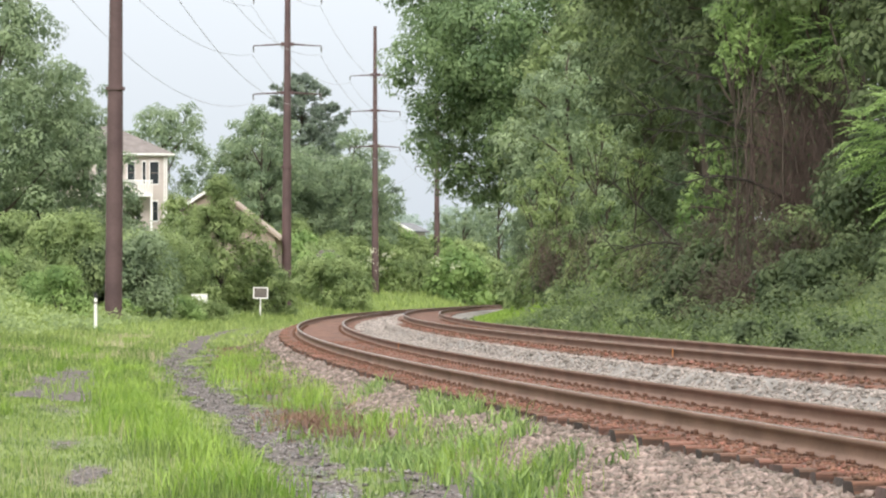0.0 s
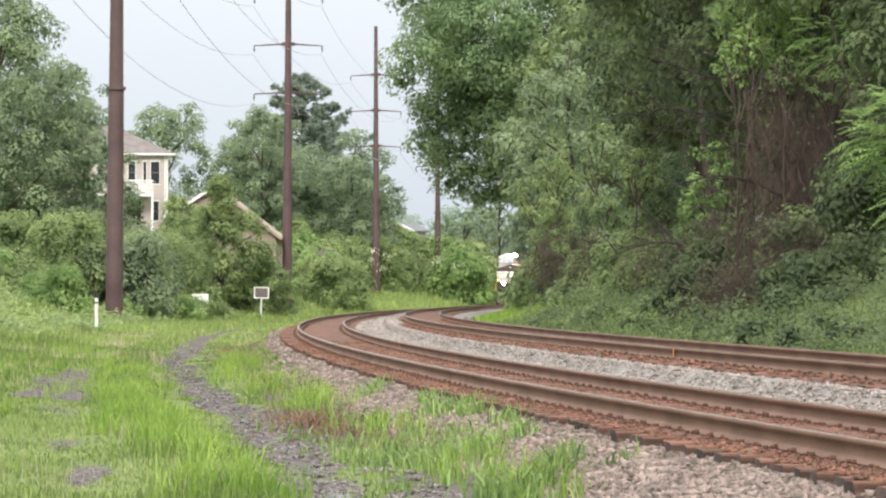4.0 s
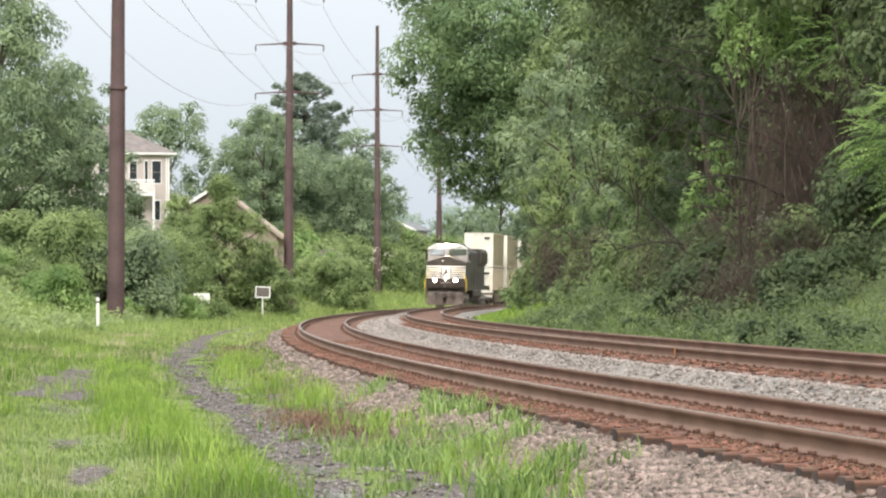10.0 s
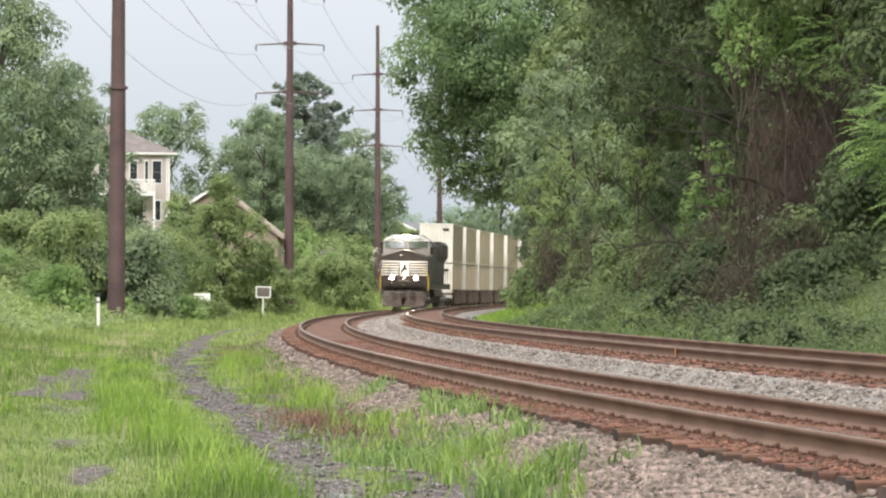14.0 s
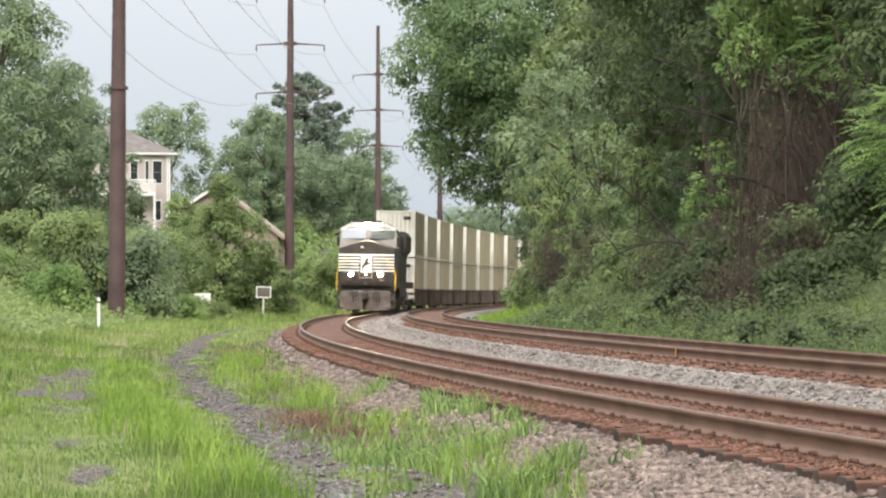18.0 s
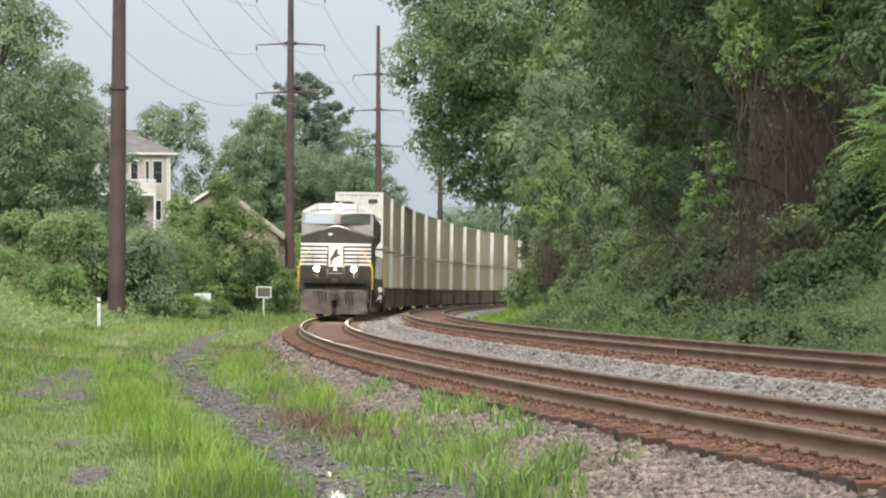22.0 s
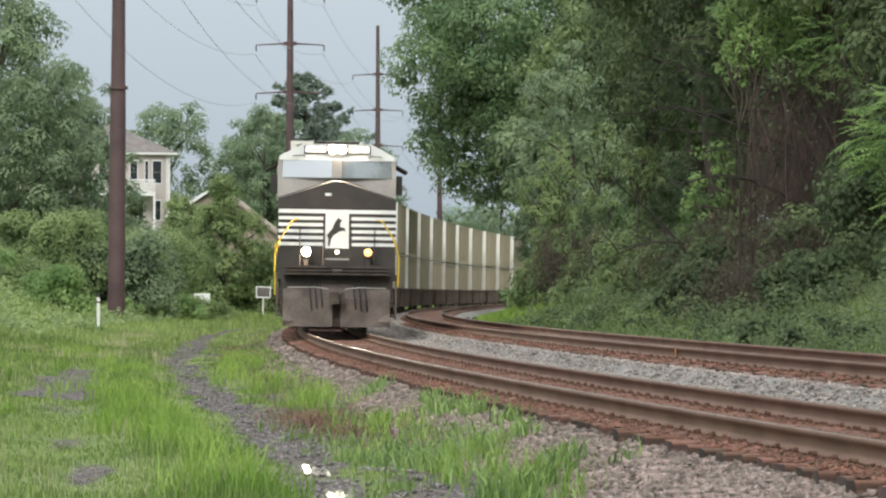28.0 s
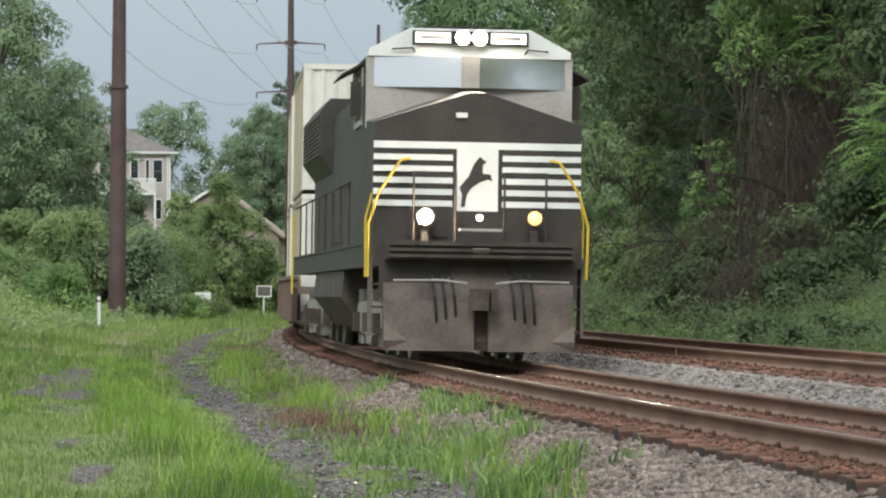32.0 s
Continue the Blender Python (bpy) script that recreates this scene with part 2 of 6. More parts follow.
def part(name, bm, mat, parent=None, label="", bevel=0.0, smooth=False):
    """Links a bmesh (or mesh) as one object under a thing or a part."""
    if isinstance(bm, bmesh.types.BMesh):
        if bevel:
            bmesh.ops.bevel(bm, geom=[e for e in bm.edges if len(e.link_faces) == 2 and e.calc_face_angle() > 0.6], offset=bevel, segments=1, affect="EDGES")
        bmesh.ops.recalc_face_normals(bm, faces=bm.faces)
        me = bpy.data.meshes.new(name)
        bm.to_mesh(me)
        bm.free()
        me.materials.append(mat)
        if smooth:
            me.shade_smooth()
            me.set_sharp_from_angle(angle=0.7)
    else:
        me = bm
    ob = new(name, me)
    ob.parent = parent
    return tagged(ob, label)


def box(bm, x0, x1, y0, y1, z0, z1):
    v = [bm.verts.new(p) for p in ((x0, y0, z0), (x1, y0, z0), (x1, y1, z0), (x0, y1, z0), (x0, y0, z1), (x1, y0, z1), (x1, y1, z1), (x0, y1, z1))]
    for f in ((0, 3, 2, 1), (4, 5, 6, 7), (0, 1, 5, 4), (1, 2, 6, 5), (2, 3, 7, 6), (3, 0, 4, 7)):
        bm.faces.new([v[i] for i in f])
    return bm


def boxes(*dims):
    bm = bmesh.new()
    for d in dims:
        box(bm, *d)
    return bm


def prism(bm, outline, axis, lo, hi):
    """A profile pushed along an axis. outline: points in the other two axes, in order."""
    rings = []
    for a in (lo, hi):
        ring = []
        for p, q in outline:
            ring.append(bm.verts.new((a, p, q) if axis == "x" else (p, a, q) if axis == "y" else (p, q, a)))
        rings.append(ring)
    bm.faces.new(rings[0])
    bm.faces.new(rings[1][::-1])
    n = len(outline)
    for i in range(n):
        bm.faces.new((rings[0][i], rings[1][i], rings[1][(i + 1) % n], rings[0][(i + 1) % n]))
    return bm


def tube(bm, points, radii, n=8, caps=True):
    """A tapered round bar along points."""
    if not isinstance(radii, (list, tuple)):
        radii = [radii] * len(points)
    pts = [Vector(p) for p in points]
    rings, ref = [], Vector((0.31, 0.17, 0.93))
    for i, p in enumerate(pts):
        d = (pts[min(i + 1, len(pts) - 1)] - pts[max(i - 1, 0)]).normalized()
        if abs(d.dot(ref)) > 0.95:
            ref = Vector((0.9, 0.3, 0.1))
        a = d.cross(ref).normalized()
        b = d.cross(a)
        rings.append([bm.verts.new(p + (a * math.cos(k * math.tau / n) + b * math.sin(k * math.tau / n)) * radii[i]) for k in range(n)])
    for r0, r1 in zip(rings, rings[1:]):
        for k in range(n):
            bm.faces.new((r0[k], r0[(k + 1) % n], r1[(k + 1) % n], r1[k]))
    if caps:
        bm.faces.new(rings[0][::-1])
        bm.faces.new(rings[-1])
    return bm


def tubes(*runs, n=6):
    bm = bmesh.new()
    for pts, r in runs:
        tube(bm, pts, r, n)
    return bm


def sweep(name, outline, y0, y1, step, mat, closed=True, o=0.0, z=0.0, rough=0.0, top=None, ragged=0):
    """A profile of (offset, height) swept along the track from y0 to y1. top: profile edges that take the second material; ragged: how many points of the edge wander."""
    ys = np.arange(y0, y1 + step, step)
    n, rings = len(outline), []
    rng = np.random.default_rng(5)
    wander = 0.10 * ripple(ys * 0.3, ys, 1.1) + 0.022 * rng.normal(0, 1, len(ys)) if ragged else 0
    for k, (a, b) in enumerate(outline):
        x, y = side(o + a + (wander if k < ragged else 0), ys)
        rings.append(np.stack([x, y, np.full_like(x, z + b) + rng.normal(0, rough, len(ys)) if rough else np.full_like(x, z + b)], 1))
    v = np.stack(rings, 1).reshape(-1, 3)
    cols = np.arange(n if closed else n - 1)
    i, c = np.meshgrid(np.arange(len(ys) - 1), cols, indexing="ij")
    c2 = (c + 1) % n
    f = np.stack([i * n + c, i * n + c2, (i + 1) * n + c2, (i + 1) * n + c], -1).reshape(-1, 4)
    me = raw(name, v, f, mat, smooth=not closed)
    if top:
        me.polygons.foreach_set("material_index", np.isin(np.tile(cols, len(ys) - 1), top).astype(np.int32))
    return me


# ---- ground ----
WAVES = np.random.default_rng(11).uniform(-1, 1, (14, 3))


def ripple(x, y, size):
    """Smooth uneven values of about -1 to 1, with features of that size."""
    out = 0
    for i, (a, b, c) in enumerate(WAVES):
        k = (0.5 + 0.18 * i) / size * math.tau / math.hypot(a, b)
        out = out + np.sin((x * a + y * b) * k * 0.6 + c * 9 + i) * (1.3 if i < 4 else 0.7)
    return out / 4.6


PROFILE_O = (-400, -60, -30, -20, -14, -10.5, -9, -2.7, -2.2, 5.6, 6.6, 8.0, 12, 16, 30, 60, 400)
PROFILE_Z = (9, 6.5, 4.6, 2.4, 0.75, 0.0, -0.5, -0.55, -0.5, -0.45, -0.35, 0.1, 2.2, 3.6, 5.5, 6.5, 9)


def rut_mid(y):
    """How far from the near track the worn wheel rut runs."""
    return np.interp(y, (24, 31, 40, 51, 71, 85, 135), (-3.94, -3.73, -3.55, -3.74, -3.95, -3.88, -4.4))


def height(x, y):
    o = offset(x, y)
    z = np.interp(o, PROFILE_O, PROFILE_Z)
    far = np.clip((np.abs(o) - 9) / 12, 0, 1)
    z = z + 0.35 * far * ripple(x, y, 9) + 0.03 * ripple(x, y, 1.2) * np.clip(np.minimum(np.abs(o + 6) , 1.0), 0, 1)
    ruts = np.exp(-((o - rut_mid(y) + 0.1 * ripple(x, y, 6)) / 0.32) ** 2) + 0.8 * np.exp(-((o + 5.85) / 0.32) ** 2) * (y < 75)
    return z - 0.055 * ruts


def bare(x, y):
    """How bare of grass the earth is, 0 to 1: ruts, gravel shoulder and worn spots."""
    o = offset(x, y)
    w = ripple(x, y, 2.6)
    worn = np.clip(1.0 + 0.6 * ripple(x + 3, y, 1.3) + 0.3 * ripple(x, y + 9, 0.5), 0.4, 1.3)
    rut = 1.5 * np.exp(-((o - rut_mid(y) + 0.15 * ripple(x, y, 5)) / np.interp(y, (24, 36, 60), (0.30, 0.34, 0.42))) ** 2) * worn * np.interp(y, (0, 45, 58, 70, 80, 90, 140, 155), (1, 1, 0.9, 0.7, 0.6, 1, 1, 0))
    spots = 1.8 * np.exp(-((y - 53) / 9) ** 2) + 0.8 * np.exp(-((y - 33) / 1.6) ** 2) + 0.8 * np.exp(-((y - 27) / 2.2) ** 2)
    rut2 = 1.7 * np.exp(-((o + 5.95 + 0.2 * ripple(x, y, 3)) / np.interp(y, (27, 34, 46), (0.17, 0.24, 0.48))) ** 2) * spots * (0.8 + 0.5 * w)
    thin = 1.5 * np.clip(0.38 + ripple(x + 7, y, 1.4) + 0.6 * ripple(x, y + 3, 0.55), 0, 1) * np.exp(-((o + 2.65) / 0.7) ** 2)
    edge = np.interp(y, (14, 24, 33, 45, 70, 90, 115, 140), (-3.7, -3.45, -3.15, -2.35, -2.05, -2.15, -2.2, -1.8))
    shoulder = np.clip((o - edge + 0.34 * w + 0.2 * ripple(x, y, 0.7)) * 2.2, 0, 1) * (o < 6.3)
    spot = 0.9 * np.exp(-((o + 3.0) / 0.5) ** 2 - ((y - 37) / 4.5) ** 2)
    return np.clip(np.maximum(np.maximum(np.maximum(rut, rut2), np.maximum(shoulder, spot)), thin), 0, 1)


def uneven(lo, hi, dense_lo, dense_hi, step, grow):
    a = list(np.arange(dense_lo, dense_hi + step, step))
    d = step
    while a[-1] < hi:
        d *= grow
        a.append(a[-1] + d)
    d, b = step, [dense_lo]
    while b[-1] > lo:
        d *= grow
        b.append(b[-1] - d)
    return np.array(b[:0:-1] + a)


def ground_material():
    m = material("grassy_earth", ((0.085, 0.125, 0.03), (0.13, 0.175, 0.045), (0.165, 0.19, 0.07)), 0.5, 0.95, 0, 0.6, 9)
    n, l = m.node_tree.nodes, m.node_tree.links
    old = n["Principled BSDF"].inputs["Base Color"].links[0].from_socket
    at, ramp, ns = n.new("ShaderNodeAttribute"), n.new("ShaderNodeValToRGB"), n.new("ShaderNodeTexNoise")
    at.attribute_name = "bare"
    ns.inputs["Scale"].default_value, ns.inputs["Detail"].default_value = 7, 6
    tc = n.new("ShaderNodeTexCoord")
    l.new(tc.outputs["Object"], ns.inputs["Vector"])
    e = ramp.color_ramp.elements
    e[0].position, e[0].color, e[1].position, e[1].color = 0.35, (0.04, 0.034, 0.031, 1), 0.7, (0.14, 0.115, 0.103, 1)
    l.new(ns.outputs["Fac"], ramp.inputs[0])
    mix = n.new("ShaderNodeMixRGB")
    rag = n.new("ShaderNodeTexNoise")
    rag.inputs["Scale"].default_value, rag.inputs["Detail"].default_value = 3.5, 8
    l.new(tc.outputs["Object"], rag.inputs["Vector"])
    edge, sharp = n.new("ShaderNodeMath"), n.new("ShaderNodeMapRange")
    edge.operation = "ADD"
    l.new(at.outputs["Fac"], edge.inputs[0])
    l.new(rag.outputs["Fac"], edge.inputs[1])
    sharp.inputs[1].default_value, sharp.inputs[2].default_value = 0.8, 1.15
    l.new(edge.outputs[0], sharp.inputs[0])
    l.new(sharp.outputs[0], mix.inputs["Fac"])
    l.new(old, mix.inputs["Color1"])
    l.new(ramp.outputs[0], mix.inputs["Color2"])
    l.new(mix.outputs[0], n["Principled BSDF"].inputs["Base Color"])
    return m


gx, gy = uneven(-1600, 1600, -10, 7, 0.2, 1.11), uneven(-300, 3200, 18, 48, 0.28, 1.06)
GX, GY = np.meshgrid(gx, gy, indexing="ij")
GZ = height(GX, GY)
idx = np.arange(GX.size).reshape(GX.shape)
ground_mesh = raw("ground", np.stack([GX, GY, GZ], -1).reshape(-1, 3), np.stack([idx[:-1, :-1], idx[1:, :-1], idx[1:, 1:], idx[:-1, 1:]], -1).reshape(-1, 4), ground_material(), True)
ground_mesh.attributes.new("bare", "FLOAT", "POINT").data.foreach_set("value", bare(GX, GY).astype(np.float32).ravel())
tagged(new("ground", ground_mesh), "rough green grass verge with worn muddy vehicle ruts", "ground", kind="structure")

# ---- ballast and tracks ----
TRACKS = ((0.0, 0.0), (3.80, 0.21))
RAIL_H = 0.172
flank = sweep("ballast_shoulder", [(-2.75, -0.60), (-2.1, -0.47), (-1.45, -0.34), (-1.25, -0.285), (-1.0, -0.25), (1.1, -0.235)], 5, 520, 1.0, M["shoulder"], False, rough=0.012)
tagged(new("ballast_shoulder", flank), "tan crushed stone shoulder of the near track", "ballast", kind="structure")
bed = sweep("ballast", [(1.1, -0.235), (1.5, -0.225), (2.2, -0.20), (2.35, -0.03), (5.35, -0.03), (5.7, -0.12), (6.5, -0.45)], 5, 520, 1.0, M["ballast"], False, rough=0.012)
tagged(new("ballast", bed), "grey crushed stone ballast under both tracks", "ballast", kind="structure")


def rail_outline(o):
    w = [(-0.070, 0), (-0.070, 0.012), (-0.014, 0.03), (-0.009, 0.05), (-0.009, 0.118), (-0.036, 0.132), (-0.037, 0.160), (-0.030, 0.172), (0.030, 0.172), (0.037, 0.160), (0.036, 0.132), (0.009, 0.118), (0.009, 0.05), (0.014, 0.03), (0.070, 0.012), (0.070, 0)]
    return [(o + a, b - RAIL_H) for a, b in w]


def tie_mesh(rng):
    bm = boxes((-1.27 - rng.uniform(-0.06, 0.06), 1.3, -0.115, 0.115, -0.185, 0.0))
    bmesh.ops.subdivide_edges(bm, edges=[e for e in bm.edges if abs(e.verts[0].co.x - e.verts[1].co.x) > 1], cuts=3)
    for v in bm.verts:
        v.co += Vector((rng.uniform(-0.03, 0.03) if abs(v.co.x) > 1.2 else 0, rng.uniform(-0.014, 0.014), rng.uniform(-0.012, 0.006)))
    bmesh.ops.bevel(bm, geom=[e for e in bm.edges if abs(e.verts[0].co.x - e.verts[1].co.x) > 0.3 and e.calc_face_angle(0) > 0.6], offset=0.014, segments=1, affect="EDGES")
    bmesh.ops.recalc_face_normals(bm, faces=bm.faces)
    for f in bm.faces:
        f.material_index = 1 if abs(f.normal.x) > 0.6 else 0
    me = bpy.data.meshes.new("tie")
    bm.to_mesh(me)
    bm.free()
    me.materials.append(M["tie"])
    me.materials.append(M["tie_end"])
    return me


def plates(y0, y1, o0, z0, step=0.52):
    """Tie plates with four spikes each, on both rails."""
    V, F, n = [], [], 0
    cube = np.array([(x, y, z) for z in (0, 1) for x, y in ((0, 0), (1, 0), (1, 1), (0, 1))], float) - (0.5, 0.5, 0)
    quad = np.array([(0, 3, 2, 1), (4, 5, 6, 7), (0, 1, 5, 4), (1, 2, 6, 5), (2, 3, 7, 6), (3, 0, 4, 7)])
    rng = np.random.default_rng(3)
    for y in np.arange(y0, y1, step):
        d = float(line(y)[1])
        r = np.array([[math.cos(-math.atan(d)), -math.sin(-math.atan(d)), 0], [math.sin(-math.atan(d)), math.cos(-math.atan(d)), 0], [0, 0, 1]])
        for ro in (-0.7525, 0.7525):
            x, yy = side(o0 + ro, y)
            pieces = [((0.34, 0.19, 0.018), (0, 0, 0))]
            pieces += [((0.03, 0.034, rng.uniform(0.022, 0.045)), (sx * 0.092, sy * rng.uniform(0.04, 0.07), 0.015)) for sx in (-1, 1) for sy in (-1, 1)]
            pieces += [((0.03, 0.034, rng.uniform(0.015, 0.03)), (sx * 0.145, sy * 0.05, 0.015)) for sx, sy in ((-1, 1), (1, -1))]
            for size, at in pieces:
                v = (cube * size + at) @ r.T + (x, yy, z0 - RAIL_H - 0.016)
                V.append(v)
                F.append(quad + n)
                n += 8
    return np.concatenate(V), np.concatenate(F)


tie_kinds = [tie_mesh(random.Random(i)) for i in range(14)]
for number, (o0, z0) in enumerate(TRACKS):
    track = tagged(new("railway_track"), "rusty steel rails spiked to old timber ties" if not number else "second rusty track beyond a strip of grey ballast", "railway track", "tracks", "structure")
    for ro in (-0.7525, 0.7525):
        part("rail", sweep("rail", rail_outline(ro), 6, 520, 0.75, [M["rail"], M["head"]], True, o0, z0, top=[7]), None, track)
    for i in range(300):
        y = 17 + 0.52 * i
        x, yy = side(o0, y)
        t = part("tie", tie_kinds[(i * 5 + number) % 14], None, track)
        t.matrix_basis = pose(float(x), float(yy), z0 - RAIL_H - 0.018, 0, 0, math.degrees(-math.atan(float(line(y)[1])) + 0.01 * math.sin(i * 2.3)))
    v, f = plates(17, 120, o0, z0)
    tagged(part("tie_plates", raw("tie_plates", v, f, M["plate"]), None, track), kind="stuff")
    # The ties further off, joined
    bm = bmesh.new()
    for i in range(300, 900):
        y = 17 + 0.52 * i
        x, yy = side(o0, y)
        box(bm, float(x) - 1.3, float(x) + 1.3, float(yy) - 0.11, float(yy) + 0.11, z0 - 0.36, z0 - RAIL_H - 0.018)
    tagged(part("far_ties", bm, M["tie"], track), kind="stuff")
    # Rust-brown fines between and beside the rails
    fines = sweep("rust_fines", ([(-1.2, -0.36), (-1.12, -0.25), (-1.05, -0.205)] if not number else [(-1.38, -0.26), (-1.2, -0.2)]) + [(-0.9, -0.186), (0.9, -0.186), (1.2, -0.2), (1.3, -0.26)], 6, 520, 0.26 if not number else 0.4, M["dust"], False, o0, z0, rough=0.008, ragged=0 if number else 3)
    part("rust_fines", fines, None, track)


def stones(count, o_lo, o_hi, y_lo, y_hi, level, size, seed, mat, name, label, keep=None, power=1.6):
    """Loose crushed stones, thicker towards the near end."""
    rng = np.random.default_rng(seed)
    y = y_lo + (y_hi - y_lo) * rng.random(count) ** power
    o = rng.uniform(o_lo, o_hi, count)
    x, yy = side(o, y)
    if keep is not None:
        k = keep(o, y, x, yy, rng)
        x, yy, o = x[k], yy[k], o[k]
    n = len(x)
    base = np.array([(1, 0, 0), (-1, 0, 0), (0, 1, 0), (0, -1, 0), (0, 0, 1), (0, 0, -1)], float)
    v = base[None] * (1 + rng.uniform(-0.35, 0.35, (n, 6, 1))) * (1.4, 0.95, 0.7) + rng.normal(0, 0.2, (n, 6, 3))
    q = rng.normal(size=(n, 4))
    q /= np.linalg.norm(q, axis=1)[:, None]
    w, a, b, c = q.T
    R = np.stack([1 - 2 * (b * b + c * c), 2 * (a * b - c * w), 2 * (a * c + b * w), 2 * (a * b + c * w), 1 - 2 * (a * a + c * c), 2 * (b * c - a * w), 2 * (a * c - b * w), 2 * (b * c + a * w), 1 - 2 * (a * a + b * b)], -1).reshape(n, 3, 3)
    s = size * np.clip(rng.lognormal(0, 0.38, n), 0.5, 1.6)
    v = np.einsum("nij,nkj->nki", R, v) * s[:, None, None] * (1.1, 1.1, 0.75)
    v += np.stack([x, yy, level(o, x, yy) + s * 0.25], 1)[:, None]
    f = np.array([(0, 2, 4), (2, 1, 4), (1, 3, 4), (3, 0, 4), (2, 0, 5), (1, 2, 5), (3, 1, 5), (0, 3, 5)])
    f = f[None] + 6 * np.arange(n)[:, None, None]
    tagged(new(name, raw(name, v.reshape(-1, 3), f.reshape(-1, 3), mat)), label, "gravel", kind="stuff")


bed_level = lambda o, x, y: np.interp(o, (-2.75, -2.1, -1.45, -1.25, -1.0, 1.5, 2.2, 2.35, 5.35, 5.7, 6.5), (-0.60, -0.47, -0.34, -0.285, -0.25, -0.235, -0.20, -0.03, -0.03, -0.12, -0.45))
stones(40000, 1.2, 2.75, 24, 110, bed_level, 0.023, 1, M["stone"], "ballast_stones", "pale grey crushed stone between the tracks")
stones(9000, 1.2, 2.75, 104, 210, bed_level, 0.05, 9, M["stone"], "ballast_stones", "pale grey crushed stone round the bend")
stones(30000, -2.9, -1.22, 20, 60, bed_level, 0.029, 2, M["stone_tan"], "shoulder_stones", "weathered tan ballast spilling down the shoulder", lambda o, y, x, yy, r: bare(x, yy) > r.random(len(o)) * 0.8)
stones(22000, -1.15, 1.25, 20, 80, lambda o, x, y: np.interp(o, (-1.85, -1.45, -1.3, -1.2, -0.9, 0.9, 1.2), (-0.42, -0.34, -0.27, -0.2, -0.186, -0.186, -0.2)), 0.014, 3, M["stone_rust"], "rusty_stones", "rust-stained small ballast between the rails")
stones(6000, 2.6, 5.1, 30, 110, lambda o, x, y: np.full_like(o, 0.024), 0.026, 4, M["stone_rust"], "rusty_stones", "rust-stained small ballast on the second track")
stones(5000, -2.9, -1.3, 58, 135, bed_level, 0.04, 8, M["stone_tan"], "shoulder_stones", "weathered tan ballast round the bend")
stones(13000, -4.6, -3.1, 19, 90, lambda o, x, y: height(x, y), 0.018, 5, M["stone_mud"], "rut_stones", "loose stones in the muddy rut", lambda o, y, x, yy, r: (bare(x, yy) > 0.3 + 0.5 * r.random(len(o))))
stones(5000, -6.5, -5.3, 19, 75, lambda o, x, y: height(x, y), 0.014, 6, M["stone_mud"], "rut_stones", "loose stones in the worn second rut", lambda o, y, x, yy, r: (bare(x, yy) > 0.3 + 0.5 * r.random(len(o))))


def puddle(o, y, rx, ry, seed):
    x, yy = side(o, y)
    x, yy = float(x), float(yy)
    rng = random.Random(seed)
    z = float(height(np.array(x), np.array(yy))) + 0.012
    d = float(line(y)[1])
    bm = bmesh.new()
    ring = []
    for i in range(18):
        a, r = i * math.tau / 18, rng.uniform(0.65, 1.1)
        p, q = math.cos(a) * rx * r, math.sin(a) * ry * r
        ring.append((x + p + q * d, yy + q - p * d))
    prism(bm, ring, "z", z - 0.03, z)
    return tagged(part("puddle", bm, M["water"]), "shallow muddy puddle lying in the rut", "puddle", "puddles", "structure")


# Paint marks on the rails' webs
for o, y, z in ((3.05 - 0.04, 46.0, 0.21), (0.7525 - 0.04, 66.0, 0.0), (-0.7525 - 0.04, 95.0, 0.0)):
    x, yy = (float(k) for k in side(o, y))
    mark = part("paint_mark", boxes((x - 0.004, x + 0.004, yy - 0.035, yy + 0.035, z - 0.155, z - 0.015)), M["paint"])
    tagged(mark, "orange paint mark on the rail web", "paint mark", "paint marks")
for i, (o, y, rx, ry) in enumerate(((-3.95, 25.2, 0.16, 1.2), (-4.0, 28.5, 0.13, 1.0), (-3.85, 33, 0.14, 1.4), (-3.8, 40, 0.16, 2.2), (-3.7, 62, 0.18, 2.4), (-3.6, 88, 0.25, 5), (-5.95, 46, 0.3, 1.5), (-5.95, 33, 0.12, 0.8))):
    puddle(o if o < -5 else float(rut_mid(y)), y, rx, ry, i)


# ---- grass ----
def blades(name, x, y, z, tall, wide, mat, label, seed, lean=0.45, kinds="grass"):
    """One tapered, bent blade of two quads' worth at each place."""
    rng = np.random.default_rng(seed)
    n = len(x)
    a, b = rng.uniform(0, math.tau, n), rng.uniform(0, math.tau, n)
    l = lean * tall * rng.uniform(0.2, 1.2, n)
    px, py = np.cos(a) * wide / 2, np.sin(a) * wide / 2
    lx, ly = np.cos(b) * l, np.sin(b) * l
    v = np.zeros((n, 5, 3))
    v[:, 0] = np.stack([x - px, y - py, z - 0.02], 1)
    v[:, 1] = np.stack([x + px, y + py, z - 0.02], 1)
    v[:, 2] = np.stack([x - px * 0.8 + lx * 0.35, y - py * 0.8 + ly * 0.35, z + tall * 0.6], 1)
    v[:, 3] = np.stack([x + px * 0.8 + lx * 0.35, y + py * 0.8 + ly * 0.35, z + tall * 0.6], 1)
    v[:, 4] = np.stack([x + lx, y + ly, z + tall * rng.uniform(0.75, 1.0, n)], 1)
    f = np.array([(0, 1, 3), (0, 3, 2), (2, 3, 4)])[None] + 5 * np.arange(n)[:, None, None]
    return tagged(new(name, raw(name, v.reshape(-1, 3), f.reshape(-1, 3), mat)), label, kinds, kind="stuff")


